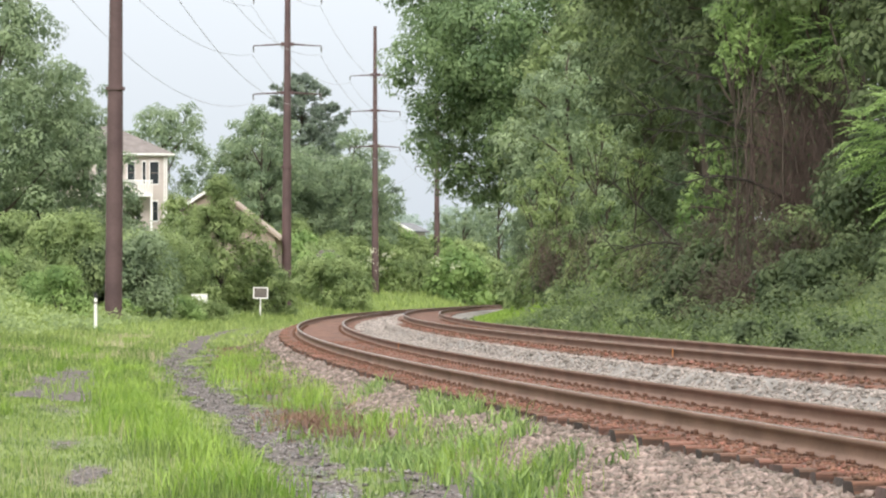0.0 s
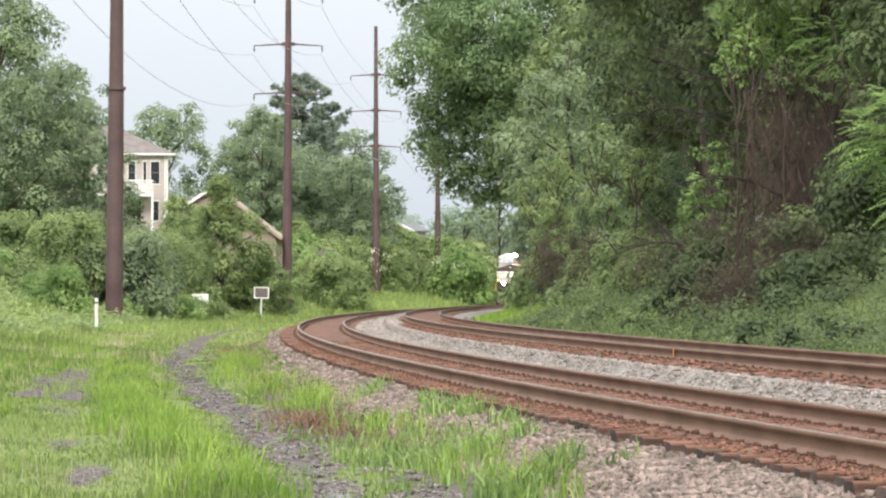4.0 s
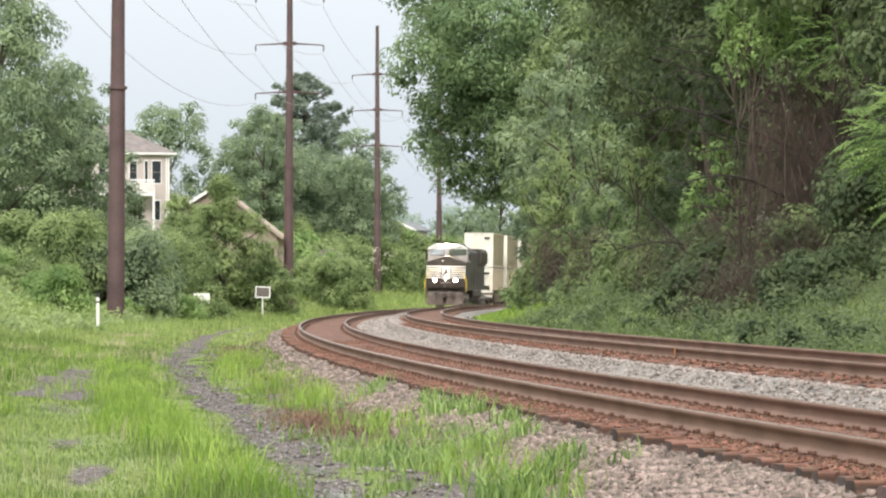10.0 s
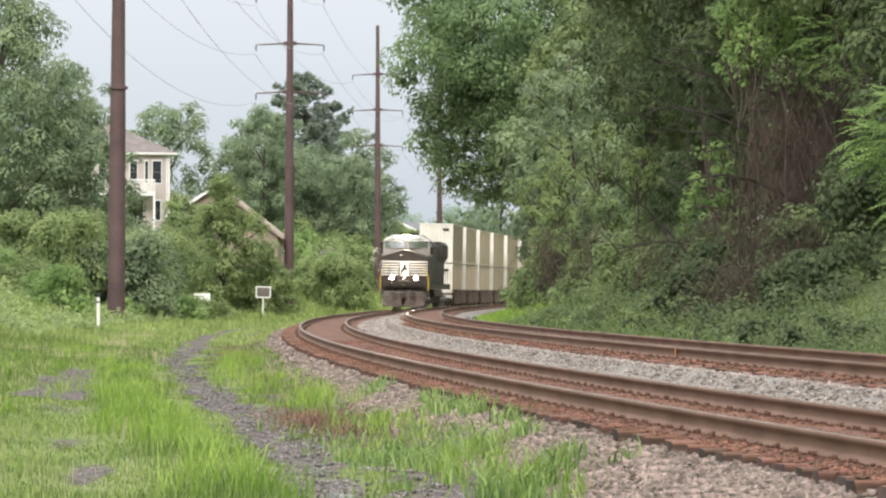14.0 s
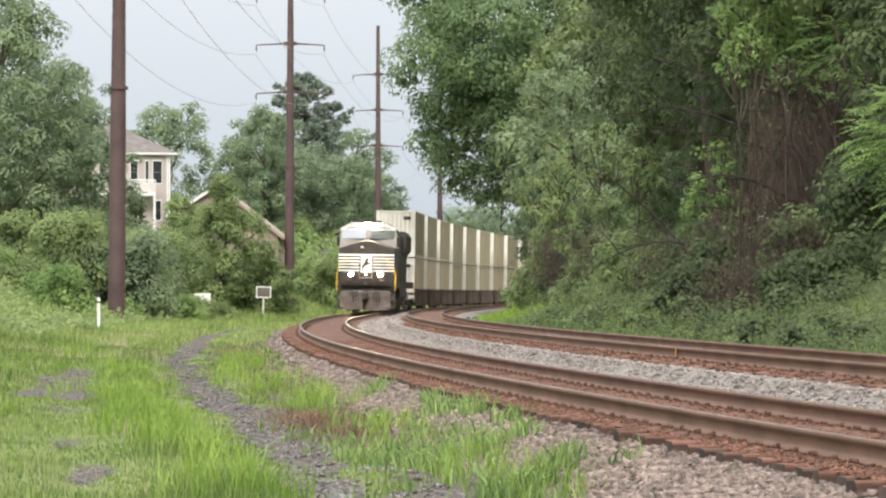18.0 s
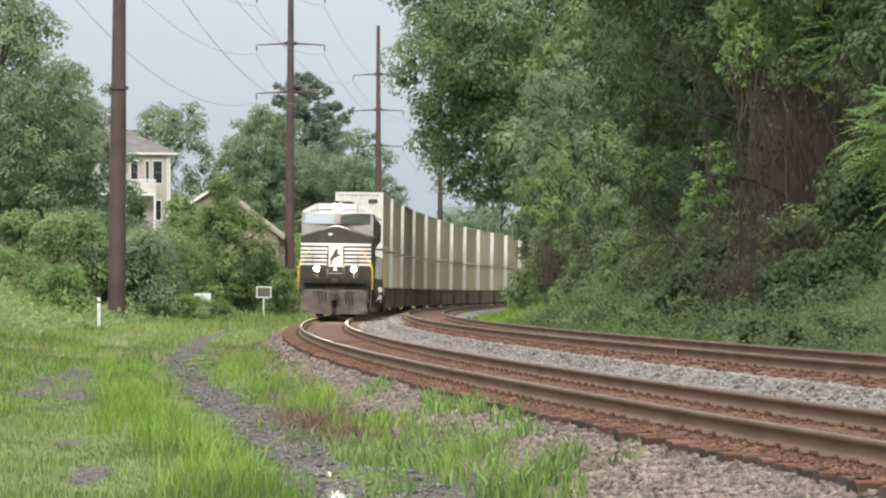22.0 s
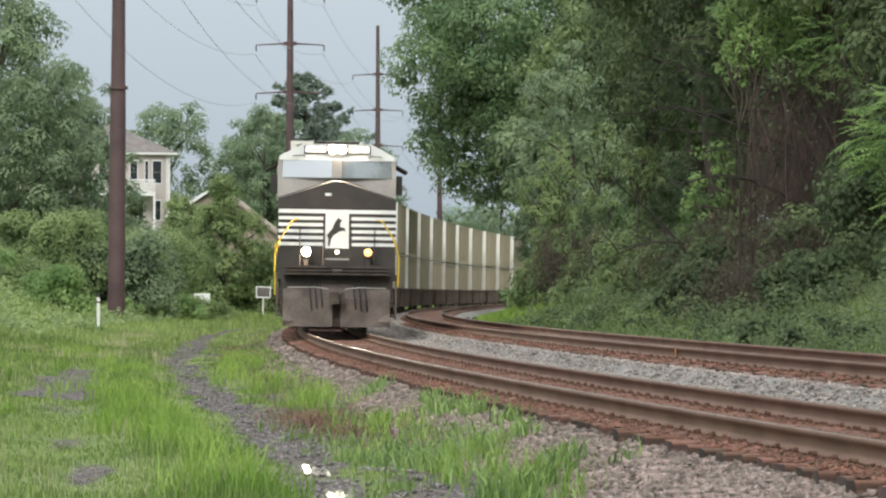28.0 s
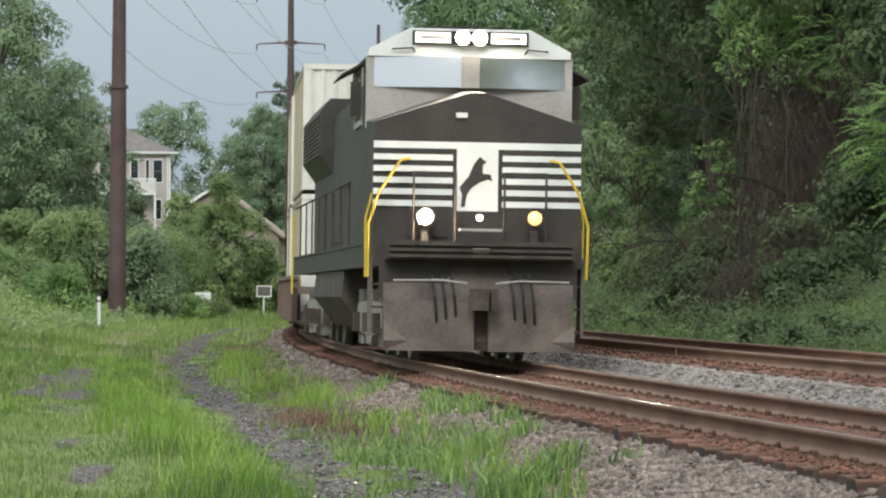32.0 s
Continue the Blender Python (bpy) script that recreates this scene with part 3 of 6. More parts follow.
def meadow(seed, count, y_lo, y_hi, o_lo, o_hi, power=1.0):
    rng = np.random.default_rng(seed)
    y = y_lo + (y_hi - y_lo) * rng.random(count) ** power
    o = rng.uniform(o_lo, o_hi, count)
    x, yy = side(o, y)
    k = (bare(x, yy) < 0.15 + 0.75 * rng.random(count) ** 1.5) & (np.abs(x) < 0.145 * yy + 1.5)
    return x[k], yy[k], height(x[k], yy[k]), rng


for seed, count, y0, y1, tall, wide in ((21, 135000, 20, 48, 0.13, 0.010), (22, 80000, 45, 95, 0.17, 0.02), (23, 50000, 90, 190, 0.25, 0.045), (24, 20000, 180, 330, 0.35, 0.09)):
    x, y, z, rng = meadow(seed, count, y0, y1, -15, -1.75, 1.3)
    z = np.maximum(z, np.where(offset(x, y) > -2.75, bed_level(offset(x, y), x, y), -9))
    patch = np.clip(1 + 0.55 * ripple(x, y, 3.5), 0.45, 1.7)
    o = offset(x, y)
    tallness = np.interp(o, (-14, -10, -8.5, -7.0, -6.5, -5.4, -5.0, -4.65, -4.4, -3.2, -2.8, -2), (2.0, 1.6, 1.3, 0.9, 0.55, 0.5, 1.4, 1.2, 0.4, 0.4, 0.6, 0.8))
    blades("grass", x, y, z, tall * patch * tallness * rng.uniform(0.5, 1.3, len(x)), wide * rng.uniform(0.6, 1.3, len(x)), M["grass" if y0 < 90 else "grass_far"], "bright green grass along the railway verge", seed)

# The strip of lawn inside the bend
rng = np.random.default_rng(41)
y = rng.uniform(105, 260, 26000)
x, y = side(rng.uniform(5.9, 10.5, 26000), y)
blades("grass", x, y, height(x, y), rng.uniform(0.12, 0.35, len(x)), rng.uniform(0.03, 0.06, len(x)), M["grass_tall"], "bright green grass inside the bend", 42)

# Tall broad-bladed clumps by the gravel and between the ruts
rng = np.random.default_rng(31)
TUFTS = []
for o_mid, o_dev, y0, y1, k in ((-2.6, 0.32, 23, 42, 20), (-2.6, 0.35, 42, 75, 50), (-4.9, 0.2, 24, 60, 130), (-5.0, 0.12, 50, 64, 16), (-7.5, 1.3, 40, 100, 60), (-9.5, 1.4, 60, 130, 90)):
    TUFTS += [(o_mid + rng.normal(0, o_dev), rng.uniform(y0, y1)) for _ in range(k)]
xs, ys = [], []
for o, y in TUFTS:
    x, yy = side(o, y)
    k = rng.integers(24, 60)
    xs.append(x + rng.normal(0, 0.11, k))
    ys.append(yy + rng.normal(0, 0.16, k))
xs, ys = np.concatenate(xs), np.concatenate(ys)
blades("tall_grass", xs, ys, height(xs, ys), rng.uniform(0.12, 0.36, len(xs)), rng.uniform(0.006, 0.015, len(xs)), M["grass_tall"], "tufts of tall broad-bladed grass", 32, 0.6)
# Leafy green weeds in clumps on the edge of the gravel
xs, ys = [], []
for _ in range(40):
    x, yy = side(rng.normal(-2.75, 0.45), 23 + 20 * rng.random() ** 1.2)
    k = rng.integers(8, 22)
    xs.append(x + rng.normal(0, 0.09, k))
    ys.append(yy + rng.normal(0, 0.13, k))
# The thick clumps that stand close to the ties
for o, y in ((-2.4, 36.0), (-1.51, 44.5), (-1.7, 43.2), (-1.45, 38.7), (-1.66, 36.0), (-2.0, 32.1), (-2.15, 29.8), (-2.24, 28.7), (-1.5, 34.9), (-1.42, 32.5), (-1.68, 30.3), (-1.42, 36.2), (-1.4, 34.6), (-2.47, 24.8), (-2.36, 24.9), (-2.12, 26.0), (-2.73, 24.0), (-3.0, 23.7), (-1.91, 26.6), (-1.6, 36.9), (-2.37, 32.8), (-2.79, 29.4), (-3.04, 28.4), (-2.83, 28.1), (-2.55, 29.4), (-2.97, 29.7), (-3.03, 27.2)):
    x, yy = side(o, y)
    k = rng.integers(60, 110)
    xs.append(x + rng.normal(0, 0.10, k))
    ys.append(yy + rng.normal(0, 0.22, k))
xs, ys = np.concatenate(xs), np.concatenate(ys)
zs = np.maximum(height(xs, ys), np.where(offset(xs, ys) > -2.75, bed_level(offset(xs, ys), xs, ys), -9))
blades("gravel_weeds", xs, ys, zs, rng.uniform(0.07, 0.27, len(xs)), rng.uniform(0.010, 0.026, len(xs)), M["weed"], "clumps of broad-bladed green weeds on the gravel", 35, 0.8)
# Brown dead weeds on the worn spot and along the gravel's edge
rng = np.random.default_rng(51)
o, y = np.concatenate([rng.normal(-2.85, 0.28, 1500), rng.normal(-2.5, 0.35, 1500)]), np.concatenate([rng.normal(37.5, 2.2, 1500), rng.uniform(26, 90, 1500)])
x, y = side(o, y)
blades("dead_weeds", x, y, height(x, y), rng.uniform(0.05, 0.17, len(x)), np.interp(y, (26, 90), (0.009, 0.02)), M["dead_grass"], "brown dead weeds beside the gravel", 52, 1.4)
# Dry seed stalks
x, y, z, rng = meadow(33, 30000, 24, 120, -9.5, -4.2, 1.1)
k = ripple(x, y, 5) + 0.35 * rng.normal(size=len(x)) > 0.55
blades("seed_stalks", x[k], y[k], z[k], rng.uniform(0.14, 0.36, k.sum()), np.interp(y[k], (25, 45, 110), (0.0026, 0.005, 0.026)), M["seed"], "pale dry seed stalks in the grass", 34, 0.3)


# ---- foliage tools ----
def leaf_mesh(name, rng, pos, normal, length, width, mat, droop=0.3, grow=None):
    """Folded leaves at pos, facing about along normal."""
    n = len(pos)
    nr = normal + rng.normal(0, 0.24, (n, 3))
    nr /= np.linalg.norm(nr, axis=1)[:, None] + 1e-9
    t = rng.normal(size=(n, 3)) + (0, 0, -droop * 2) if grow is None else grow + rng.normal(0, 0.45, (n, 3))
    t -= (t * nr).sum(1)[:, None] * nr
    t /= np.linalg.norm(t, axis=1)[:, None] + 1e-9
    s = np.cross(nr, t)
    L, W = (length * rng.uniform(0.6, 1.3, n))[:, None], (width * rng.uniform(0.7, 1.2, n))[:, None]
    v = np.stack([pos - t * L * 0.5, pos + s * W * 0.5 - nr * W * 0.18 - t * L * 0.05, pos + t * L * 0.5 - nr * L * 0.12, pos - s * W * 0.5 - nr * W * 0.18 - t * L * 0.05], 1)
    f = np.array([(0, 2, 1), (0, 3, 2)])[None] + 4 * np.arange(n)[:, None, None]
    me = raw(name, v.reshape(-1, 3), f.reshape(-1, 3), mat, True)
    # Leaves of one clump catch the light together
    soft = normal / (np.linalg.norm(normal, axis=1)[:, None] + 1e-9) * 0.75 + nr * 0.5
    soft /= np.linalg.norm(soft, axis=1)[:, None] + 1e-9
    me.normals_split_custom_set_from_vertices(np.repeat(soft, 4, axis=0).tolist())
    return me


def lobes_to_leaves(rng, lobes, cover, leaf, flat=0.75):
    """Leaf places, facings and lengths on rounded lobes (x, y, z, r), with larger sprays inside them."""
    P, N, L, D = [], [], [], []
    for cx, cy, cz, r in lobes:
        k = max(8, int(31 * cover * r * r / leaf ** 2))
        d = rng.normal(size=(k, 3)) + (0, 0, 0.6)
        d /= np.linalg.norm(d, axis=1)[:, None]
        rad = r * (1.02 - 0.42 * rng.random(k) ** 2) * (1 + 0.2 * np.sin(d[:, 0] * 6 + cx * 3) * np.cos(d[:, 2] * 5 + cy * 3))
        P.append(np.array((cx, cy, cz)) + d * rad[:, None] * (1, 1, flat))
        N.append(d * 0.85 + (0, 0, 0.45))
        D.append(d + (0, 0, -0.6))
        L.append(np.full(k, leaf))
        k = 13
        d = rng.normal(size=(k, 3))
        d /= np.linalg.norm(d, axis=1)[:, None]
        P.append(np.array((cx, cy, cz)) + d * r * 0.5 * rng.random((k, 1)) * (1, 1, flat))
        N.append(d * 0.9 + (0, 0, 0.2))
        D.append(d + (0, 0, -0.3))
        L.append(np.full(k, min(r * 0.62, leaf * 2.2)))
    return np.concatenate(P), np.concatenate(N), np.concatenate(L), np.concatenate(D)


def limb(rng, start, end, r0, r1, bend=0.12, steps=6):
    a, b = Vector(start), Vector(end)
    off = Vector((rng.uniform(-1, 1), rng.uniform(-1, 1), rng.uniform(-0.2, 0.8))) * (b - a).length * bend
    pts = [a.lerp(b, i / steps) + off * math.sin(math.pi * i / steps) + Vector((rng.uniform(-1, 1), rng.uniform(-1, 1), 0)) * r0 * 0.4 * (0 < i < steps) for i in range(steps + 1)]
    return pts, [r0 + (r1 - r0) * (i / steps) ** 0.8 for i in range(steps + 1)]


def tree(x, y, h, radius, mat, label, seed, low=0.3, leaf=0.2, cover=0.5, lobes=46, lobe=0.3, trunk=0.28, lean=(0, 0), name="tree", squash=1.0, group="trees by the railway", flat=0.75, taper=0.25):
    """A tapered trunk with limbs and a crown of leafy lobes."""
    rng, r = np.random.default_rng(seed), random.Random(seed)
    z0 = float(height(np.array(x), np.array(y))) - 0.1
    top = tagged(new(name), label, "tree", group)
    top.matrix_basis = pose(x, y, z0)
    mid = h * (low + 1) / 2
    pts, rad = limb(r, (0, 0, 0), (lean[0] * 0.7, lean[1] * 0.7, h * 0.78), trunk, trunk * 0.25, 0.03, 8)
    part("trunk", tube(bmesh.new(), pts, rad, 10), M["bark"], top, smooth=True)
    made = []
    half = h * (1 - low) / 2
    lobes, lobe = int(lobes * 1.5), lobe * 0.84
    for i in range(lobes):
        a, c = i * 2.39996 + r.uniform(-0.3, 0.3), 1 - 2 * (i + 0.5) / lobes
        k = 0.4 + 0.58 * r.random() ** 0.6
        s = math.sqrt(max(0, 1 - c * c))
        shape = 1.0 if c < 0 else 1 - taper * c
        made.append((lean[0] + math.cos(a) * s * radius * k * shape, lean[1] + math.sin(a) * s * radius * k * squash * shape, mid + c * half * k, radius * lobe * r.uniform(0.7, 1.25)))
    for i in range(0, lobes, max(1, lobes // 9)):
        cx, cy, cz, rr = made[i]
        s = pts[min(8, max(2, int(8 * (cz - rr) / (h * 0.85))))]
        part("limb", tube(bmesh.new(), *limb(r, s, (cx, cy, cz), trunk * 0.4, 0.03), 6), M["bark"], top, smooth=True)
    p, nrm, size, out = lobes_to_leaves(rng, made, cover, leaf, flat)
    part("crown", leaf_mesh("crown", rng, p, nrm, size, size * 0.55, mat, grow=out), None, top)
    return top


def shrub(x, y, w, d, h, mat, label, seed, leaf=0.13, cover=0.27, lobes=16, name="shrub", group="shrubs along the verge", z=None, lobe=0.36):
    """Stems and a dome of leafy lobes down to the ground."""
    rng, r = np.random.default_rng(seed), random.Random(seed)
    z0 = float(height(np.array(x), np.array(y))) - 0.05 if z is None else z
    top = tagged(new(name), label, "shrub", group)
    top.matrix_basis = pose(x, y, z0)
    made = []
    lobes, lobe = lobes * 2, lobe * 0.72
    for i in range(lobes):
        a, e = r.uniform(0, math.tau), r.random() ** 0.75
        k = math.sqrt(max(0.0, 1 - e * e)) * r.uniform(0.6, 0.95)
        made.append((math.cos(a) * w / 2 * k, math.sin(a) * d / 2 * k, h * e * 0.8, min(w, h * 1.3) * lobe * r.uniform(0.65, 1.1)))
    for i in range(3):
        part("stem", tube(bmesh.new(), *limb(r, (r.uniform(-0.2, 0.2) * w * 0.3, r.uniform(-0.2, 0.2), -0.1), made[i][:3], 0.04, 0.012, steps=4), 5), M["bark"], top)
    p, nrm, size, out = lobes_to_leaves(rng, made, cover, leaf)
    k = p[:, 2] > -0.15
    part("foliage", leaf_mesh("foliage", rng, p[k], nrm[k], size[k], size[k] * 0.55, mat, grow=out[k]), None, top)
    return top


def ground_cover(name, count, o_lo, o_hi, y_lo, y_hi, leaf, tall, mat, label, seed):
    """Low leafy weeds spread over the slope."""
    rng = np.random.default_rng(seed)
    y = y_lo + (y_hi - y_lo) * rng.random(count) ** 1.3
    x, yy = side(rng.uniform(o_lo, o_hi, count), y)
    mound = np.clip(0.5 + 0.9 * ripple(x, yy, 1.9), 0.06, 1.5)
    pos = np.stack([x, yy, height(x, yy) + tall * mound * rng.random(count) ** 0.6], 1)
    size = leaf * np.interp(y, (50, 200), (0.8, 1.9))
    tagged(new(name, leaf_mesh(name, rng, pos, np.tile((-0.1, -0.35, 0.8), (count, 1)), size, size * 0.6, mat)), label, "weeds", kind="stuff")


# ---- steel poles and cables ----
POLES = ((-14.7, 141, 0.40), (-11.3, 228, 0.37), (-6.65, 310, 0.36), (-0.7, 357, 0.36))
TIERS = (22.6, 19.1, 15.6)
ARM = 2.45


def steel_pole(x, y, r, lean):
    z0 = float(height(np.array(x), np.array(y))) - 0.3
    top = tagged(new("utility_pole"), "tall brown weathering-steel power pole with three arm pairs", "utility pole", "power line poles")
    top.matrix_basis = pose(x, y, z0, 0, lean, 0)
    zs = (0, 10.2 - z0, 27.3 - z0)
    part("shaft", tube(bmesh.new(), [(0, 0, zs[0]), (0, 0, zs[1])], [r, r * 0.86], 12), M["pole"], top, smooth=True)
    part("upper_shaft", tube(bmesh.new(), [(0, 0, zs[1] - 0.1), (0, 0, zs[2])], [r * 0.82, r * 0.45], 12), M["pole"], top, smooth=True)
    part("flange", tube(bmesh.new(), [(0, 0, zs[1] - 0.06), (0, 0, zs[1] + 0.09)], [r * 1.08] * 2, 12), M["pole"], top)
    part("cap", tube(bmesh.new(), [(0, 0, zs[2]), (0, 0, zs[2] + 0.06)], [r * 0.5] * 2, 12), M["pole"], top)
    for t in TIERS:
        z = t - z0
        part("bracket", boxes((-0.45, 0.45, -0.14, 0.14, z - 0.13, z + 0.13)), M["pole"], top)
        for s in (-1, 1):
            part("arm", tube(bmesh.new(), [(0.3 * s, 0, z), (ARM * s, 0, z - 0.12)], [0.07, 0.04], 8), M["pole"], top)
            bm = tubes(([(ARM * s, 0, z - 0.12), (ARM * s, 0, z - 0.62)], 0.03))
            for k in range(5):
                tube(bm, [(ARM * s, 0, z - 0.2 - 0.06 * k), (ARM * s, 0, z - 0.25 - 0.06 * k)], [0.075, 0.05], 8)
            part("insulator", bm, M["insulator"], top)
    return top


for i, (x, y, r) in enumerate(POLES):
    steel_pole(x, y, r, (0.45, 0.25, 0.0, 0.1)[i])
SPANS = [((-19.5, 52), POLES[0][:2])] + [(POLES[i][:2], POLES[i + 1][:2]) for i in range(3)]
for a, b in SPANS:
    for t in TIERS:
        for s in (-1, 1):
            pts = []
            for i in range(25):
                k = i / 24
                pts.append((a[0] + (b[0] - a[0]) * k + s * ARM, a[1] + (b[1] - a[1]) * k, t - 0.74 - 4 * 2.0 * k * (1 - k)))
            tagged(part("power_cable", tube(bmesh.new(), pts, 0.014, 5), M["wire"]), "thin sagging power cable between steel poles", "cable", "power cables")


# ---- houses ----
def window(parent, x, y, z, w, h):
    win = part("window", boxes((x - w / 2, x + w / 2, y - 0.02, y + 0.05, z, z + h)), M["glass"], parent, "dark sash window")
    part("frame", boxes((x - w / 2 - 0.04, x - w / 2, y - 0.07, y + 0.03, z - 0.06, z + h + 0.09), (x + w / 2, x + w / 2 + 0.04, y - 0.07, y + 0.03, z - 0.06, z + h + 0.09), (x - w / 2, x + w / 2, y - 0.07, y + 0.03, z + h, z + h + 0.09), (x - w / 2, x + w / 2, y - 0.06, y + 0.03, z - 0.06, z)), M["trim"], win)
    part("sash_bar", boxes((x - w / 2, x + w / 2, y - 0.05, y + 0.01, z + h / 2 - 0.03, z + h / 2 + 0.03)), M["signback"], win)


def clad(parent, x0, x1, y, z0, z1, holes=()):
    """Lapped siding boards across a wall face."""
    bm = bmesh.new()
    z = z0
    while z < z1:
        prism(bm, [(y, z), (y - 0.035, z), (y - 0.012, min(z + 0.2, z1)), (y, min(z + 0.2, z1))], "x", x0, x1)
        z += 0.2
    part("siding", bm, M["siding"], parent)


def house():
    top = tagged(new("house"), "pale two-storey house with hip roof and white balcony", "house")
    z0 = 4.2
    top.matrix_basis = pose(-24.6, 222, z0, 0, 0, 14)
    W, D, H = 10.6, 9.0, 6.6
    part("wall", boxes((-W / 2, W / 2, 0, D, -1.5, H)), M["siding"], top)
    clad(top, -W / 2, W / 2, -0.002, -1.0, H)
    bm = bmesh.new()
    o = 0.45
    low = [(-W / 2 - o, -o), (W / 2 + o, -o), (W / 2 + o, D + o), (-W / 2 - o, D + o)]
    v = [bm.verts.new((*p, H + 0.16)) for p in low] + [bm.verts.new((-2, D / 2, H + 2.35)), bm.verts.new((2, D / 2, H + 2.35))]
    for f in ((0, 1, 5, 4), (1, 2, 5), (2, 3, 4, 5), (3, 0, 4), (3, 2, 1, 0)):
        bm.faces.new([v[i] for i in f])
    part("roof", bm, M["shingle"], top)
    part("eave", boxes((-W / 2 - o, W / 2 + o, -o - 0.02, -o + 0.04, H + 0.06, H + 0.18), (W / 2 + o - 0.04, W / 2 + o + 0.02, -o + 0.04, D + o, H + 0.06, H + 0.18), (-W / 2, W / 2 + o - 0.04, -o + 0.04, 0, H + 0.02, H + 0.06)), M["trim"], top)
    for x in (-W / 2 + 0.1, W / 2 - 0.1):
        part("corner_board", boxes((x - 0.045, x + 0.055, -0.06, -0.036, -1, H)), M["trim"], top)
    for x, w in ((4.35, 0.62), (3.62, 0.22), (2.7, 0.5), (0.5, 0.5), (-2, 0.5)):
        window(top, x, -0.03, 4.65, w, 1.55)
    for x, w in ((4.35, 0.5), (3.2, 0.3), (-2, 0.5)):
        window(top, x, -0.03, 2.05, w, 1.35)
    balcony = part("balcony", boxes((-0.4, 4.0, -1.6, -0.04, 3.72, 3.88)), M["trim"], top, "white timber balcony")
    part("railing", boxes((-0.4, 4.0, -1.6, -1.54, 4.78, 4.86), (-0.4, 4.0, -1.6, -1.54, 3.95, 4.0), (3.94, 4.0, -1.54, -0.05, 4.78, 4.86), *[(x, x + 0.05, -1.59, -1.55, 3.88, 4.78) for x in np.arange(-0.38, 3.96, 0.12)]), M["trim"], balcony)
    for x in (-0.35, 1.8, 3.86):
        part("post", boxes((x, x + 0.14, -1.58, -1.44, -1, 3.72)), M["trim"], balcony)
    part("downspout", tubes(([(W / 2 - 0.25, -0.09, -1), (W / 2 - 0.25, -0.09, H)], 0.045)), M["trim"], top)


def low_house():
    top = tagged(new("house"), "low building with a broad tan gable roof", "house")
    top.matrix_basis = pose(-16.9, 226, 3.7)
    part("wall", prism(bmesh.new(), [(-1.6, -2), (4.9, -2), (4.9, 1.5), (0.5, 4.95), (-1.6, 3.5)], "y", 0, 12), M["tanroof"], top, "tan gable wall")
    part("roof", prism(bmesh.new(), [(0.5, 4.97), (0.5, 5.15), (5.3, 1.38), (5.3, 1.2)], "y", -0.4, 12.5), M["tanroof"], top)
    part("roof", prism(bmesh.new(), [(0.49, 4.97), (0.49, 5.15), (-1.8, 3.62), (-1.8, 3.44)], "y", -0.4, 12.5), M["shingle"], top)
    part("bargeboard", prism(bmesh.new(), [(0.45, 4.89), (0.45, 5.15), (-1.8, 3.64), (-1.8, 3.38)], "y", -0.47, -0.403), M["trim"], top)
    part("bargeboard", prism(bmesh.new(), [(0.55, 4.91), (0.55, 5.11), (5.3, 1.38), (5.3, 1.18)], "y", -0.46, -0.403), M["tanroof"], top)
    wing = part("wing", boxes((-4.6, -1.62, 2.0, 10.0, -2, 3.65)), M["siding"], top, "low side wing")
    part("wing_roof", prism(bmesh.new(), [(1.7, 3.6), (6.0, 4.35), (10.3, 3.6), (10.3, 3.45), (1.7, 3.45)], "x", -4.9, -1.63), M["shingle"], wing)


def shed(x, y, w, z, mat, label, name="shed"):
    top = tagged(new(name), label, "shed" if name == "shed" else "house")
    g = float(height(np.array(x), np.array(y)))
    top.matrix_basis = pose(x, y, g)
    h = z - g
    part("wall", boxes((-w / 2, w / 2, 0, 3, 0, h - 0.5)), M["siding"], top)
    part("roof", prism(bmesh.new(), [(-w / 2 - 0.3, h - 0.5), (w / 2 + 0.3, h - 0.62), (w / 2 + 0.3, h - 0.52), (w * 0.3, h), (-w * 0.35, h)], "y", -0.4, 3.4), mat, top)


house()
low_house()
shed(-9.6, 262, 1.5, 4.7, M["shingle"], "small weathered shed with a grey roof among bushes")


def far_house():
    top = tagged(new("house"), "far house with a white gable edge and grey roof", "house")
    top.matrix_basis = pose(-5.3, 380, 5.3, 0, 0, -30)
    part("wall", prism(bmesh.new(), [(-1.9, -4), (1.9, -4), (1.9, 3.4), (0, 4.3), (-1.9, 3.4)], "y", 0, 3), M["siding"], top)
    part("roof", prism(bmesh.new(), [(0, 4.32), (0, 4.42), (2.3, 3.4), (2.3, 3.22)], "y", -0.4, 3.4), M["slate"], top)
    part("roof", prism(bmesh.new(), [(-0.01, 4.32), (-0.01, 4.42), (-2.3, 3.4), (-2.3, 3.22)], "y", -0.4, 3.4), M["slate"], top)
    part("bargeboard", prism(bmesh.new(), [(0.01, 4.2), (0.01, 4.46), (2.3, 3.42), (2.3, 3.08)], "y", -0.5, -0.403), M["trim"], top)
    part("bargeboard", prism(bmesh.new(), [(-0.01, 4.2), (-0.01, 4.46), (-2.3, 3.42), (-2.3, 3.08)], "y", -0.5, -0.403), M["trim"], top)


far_house()


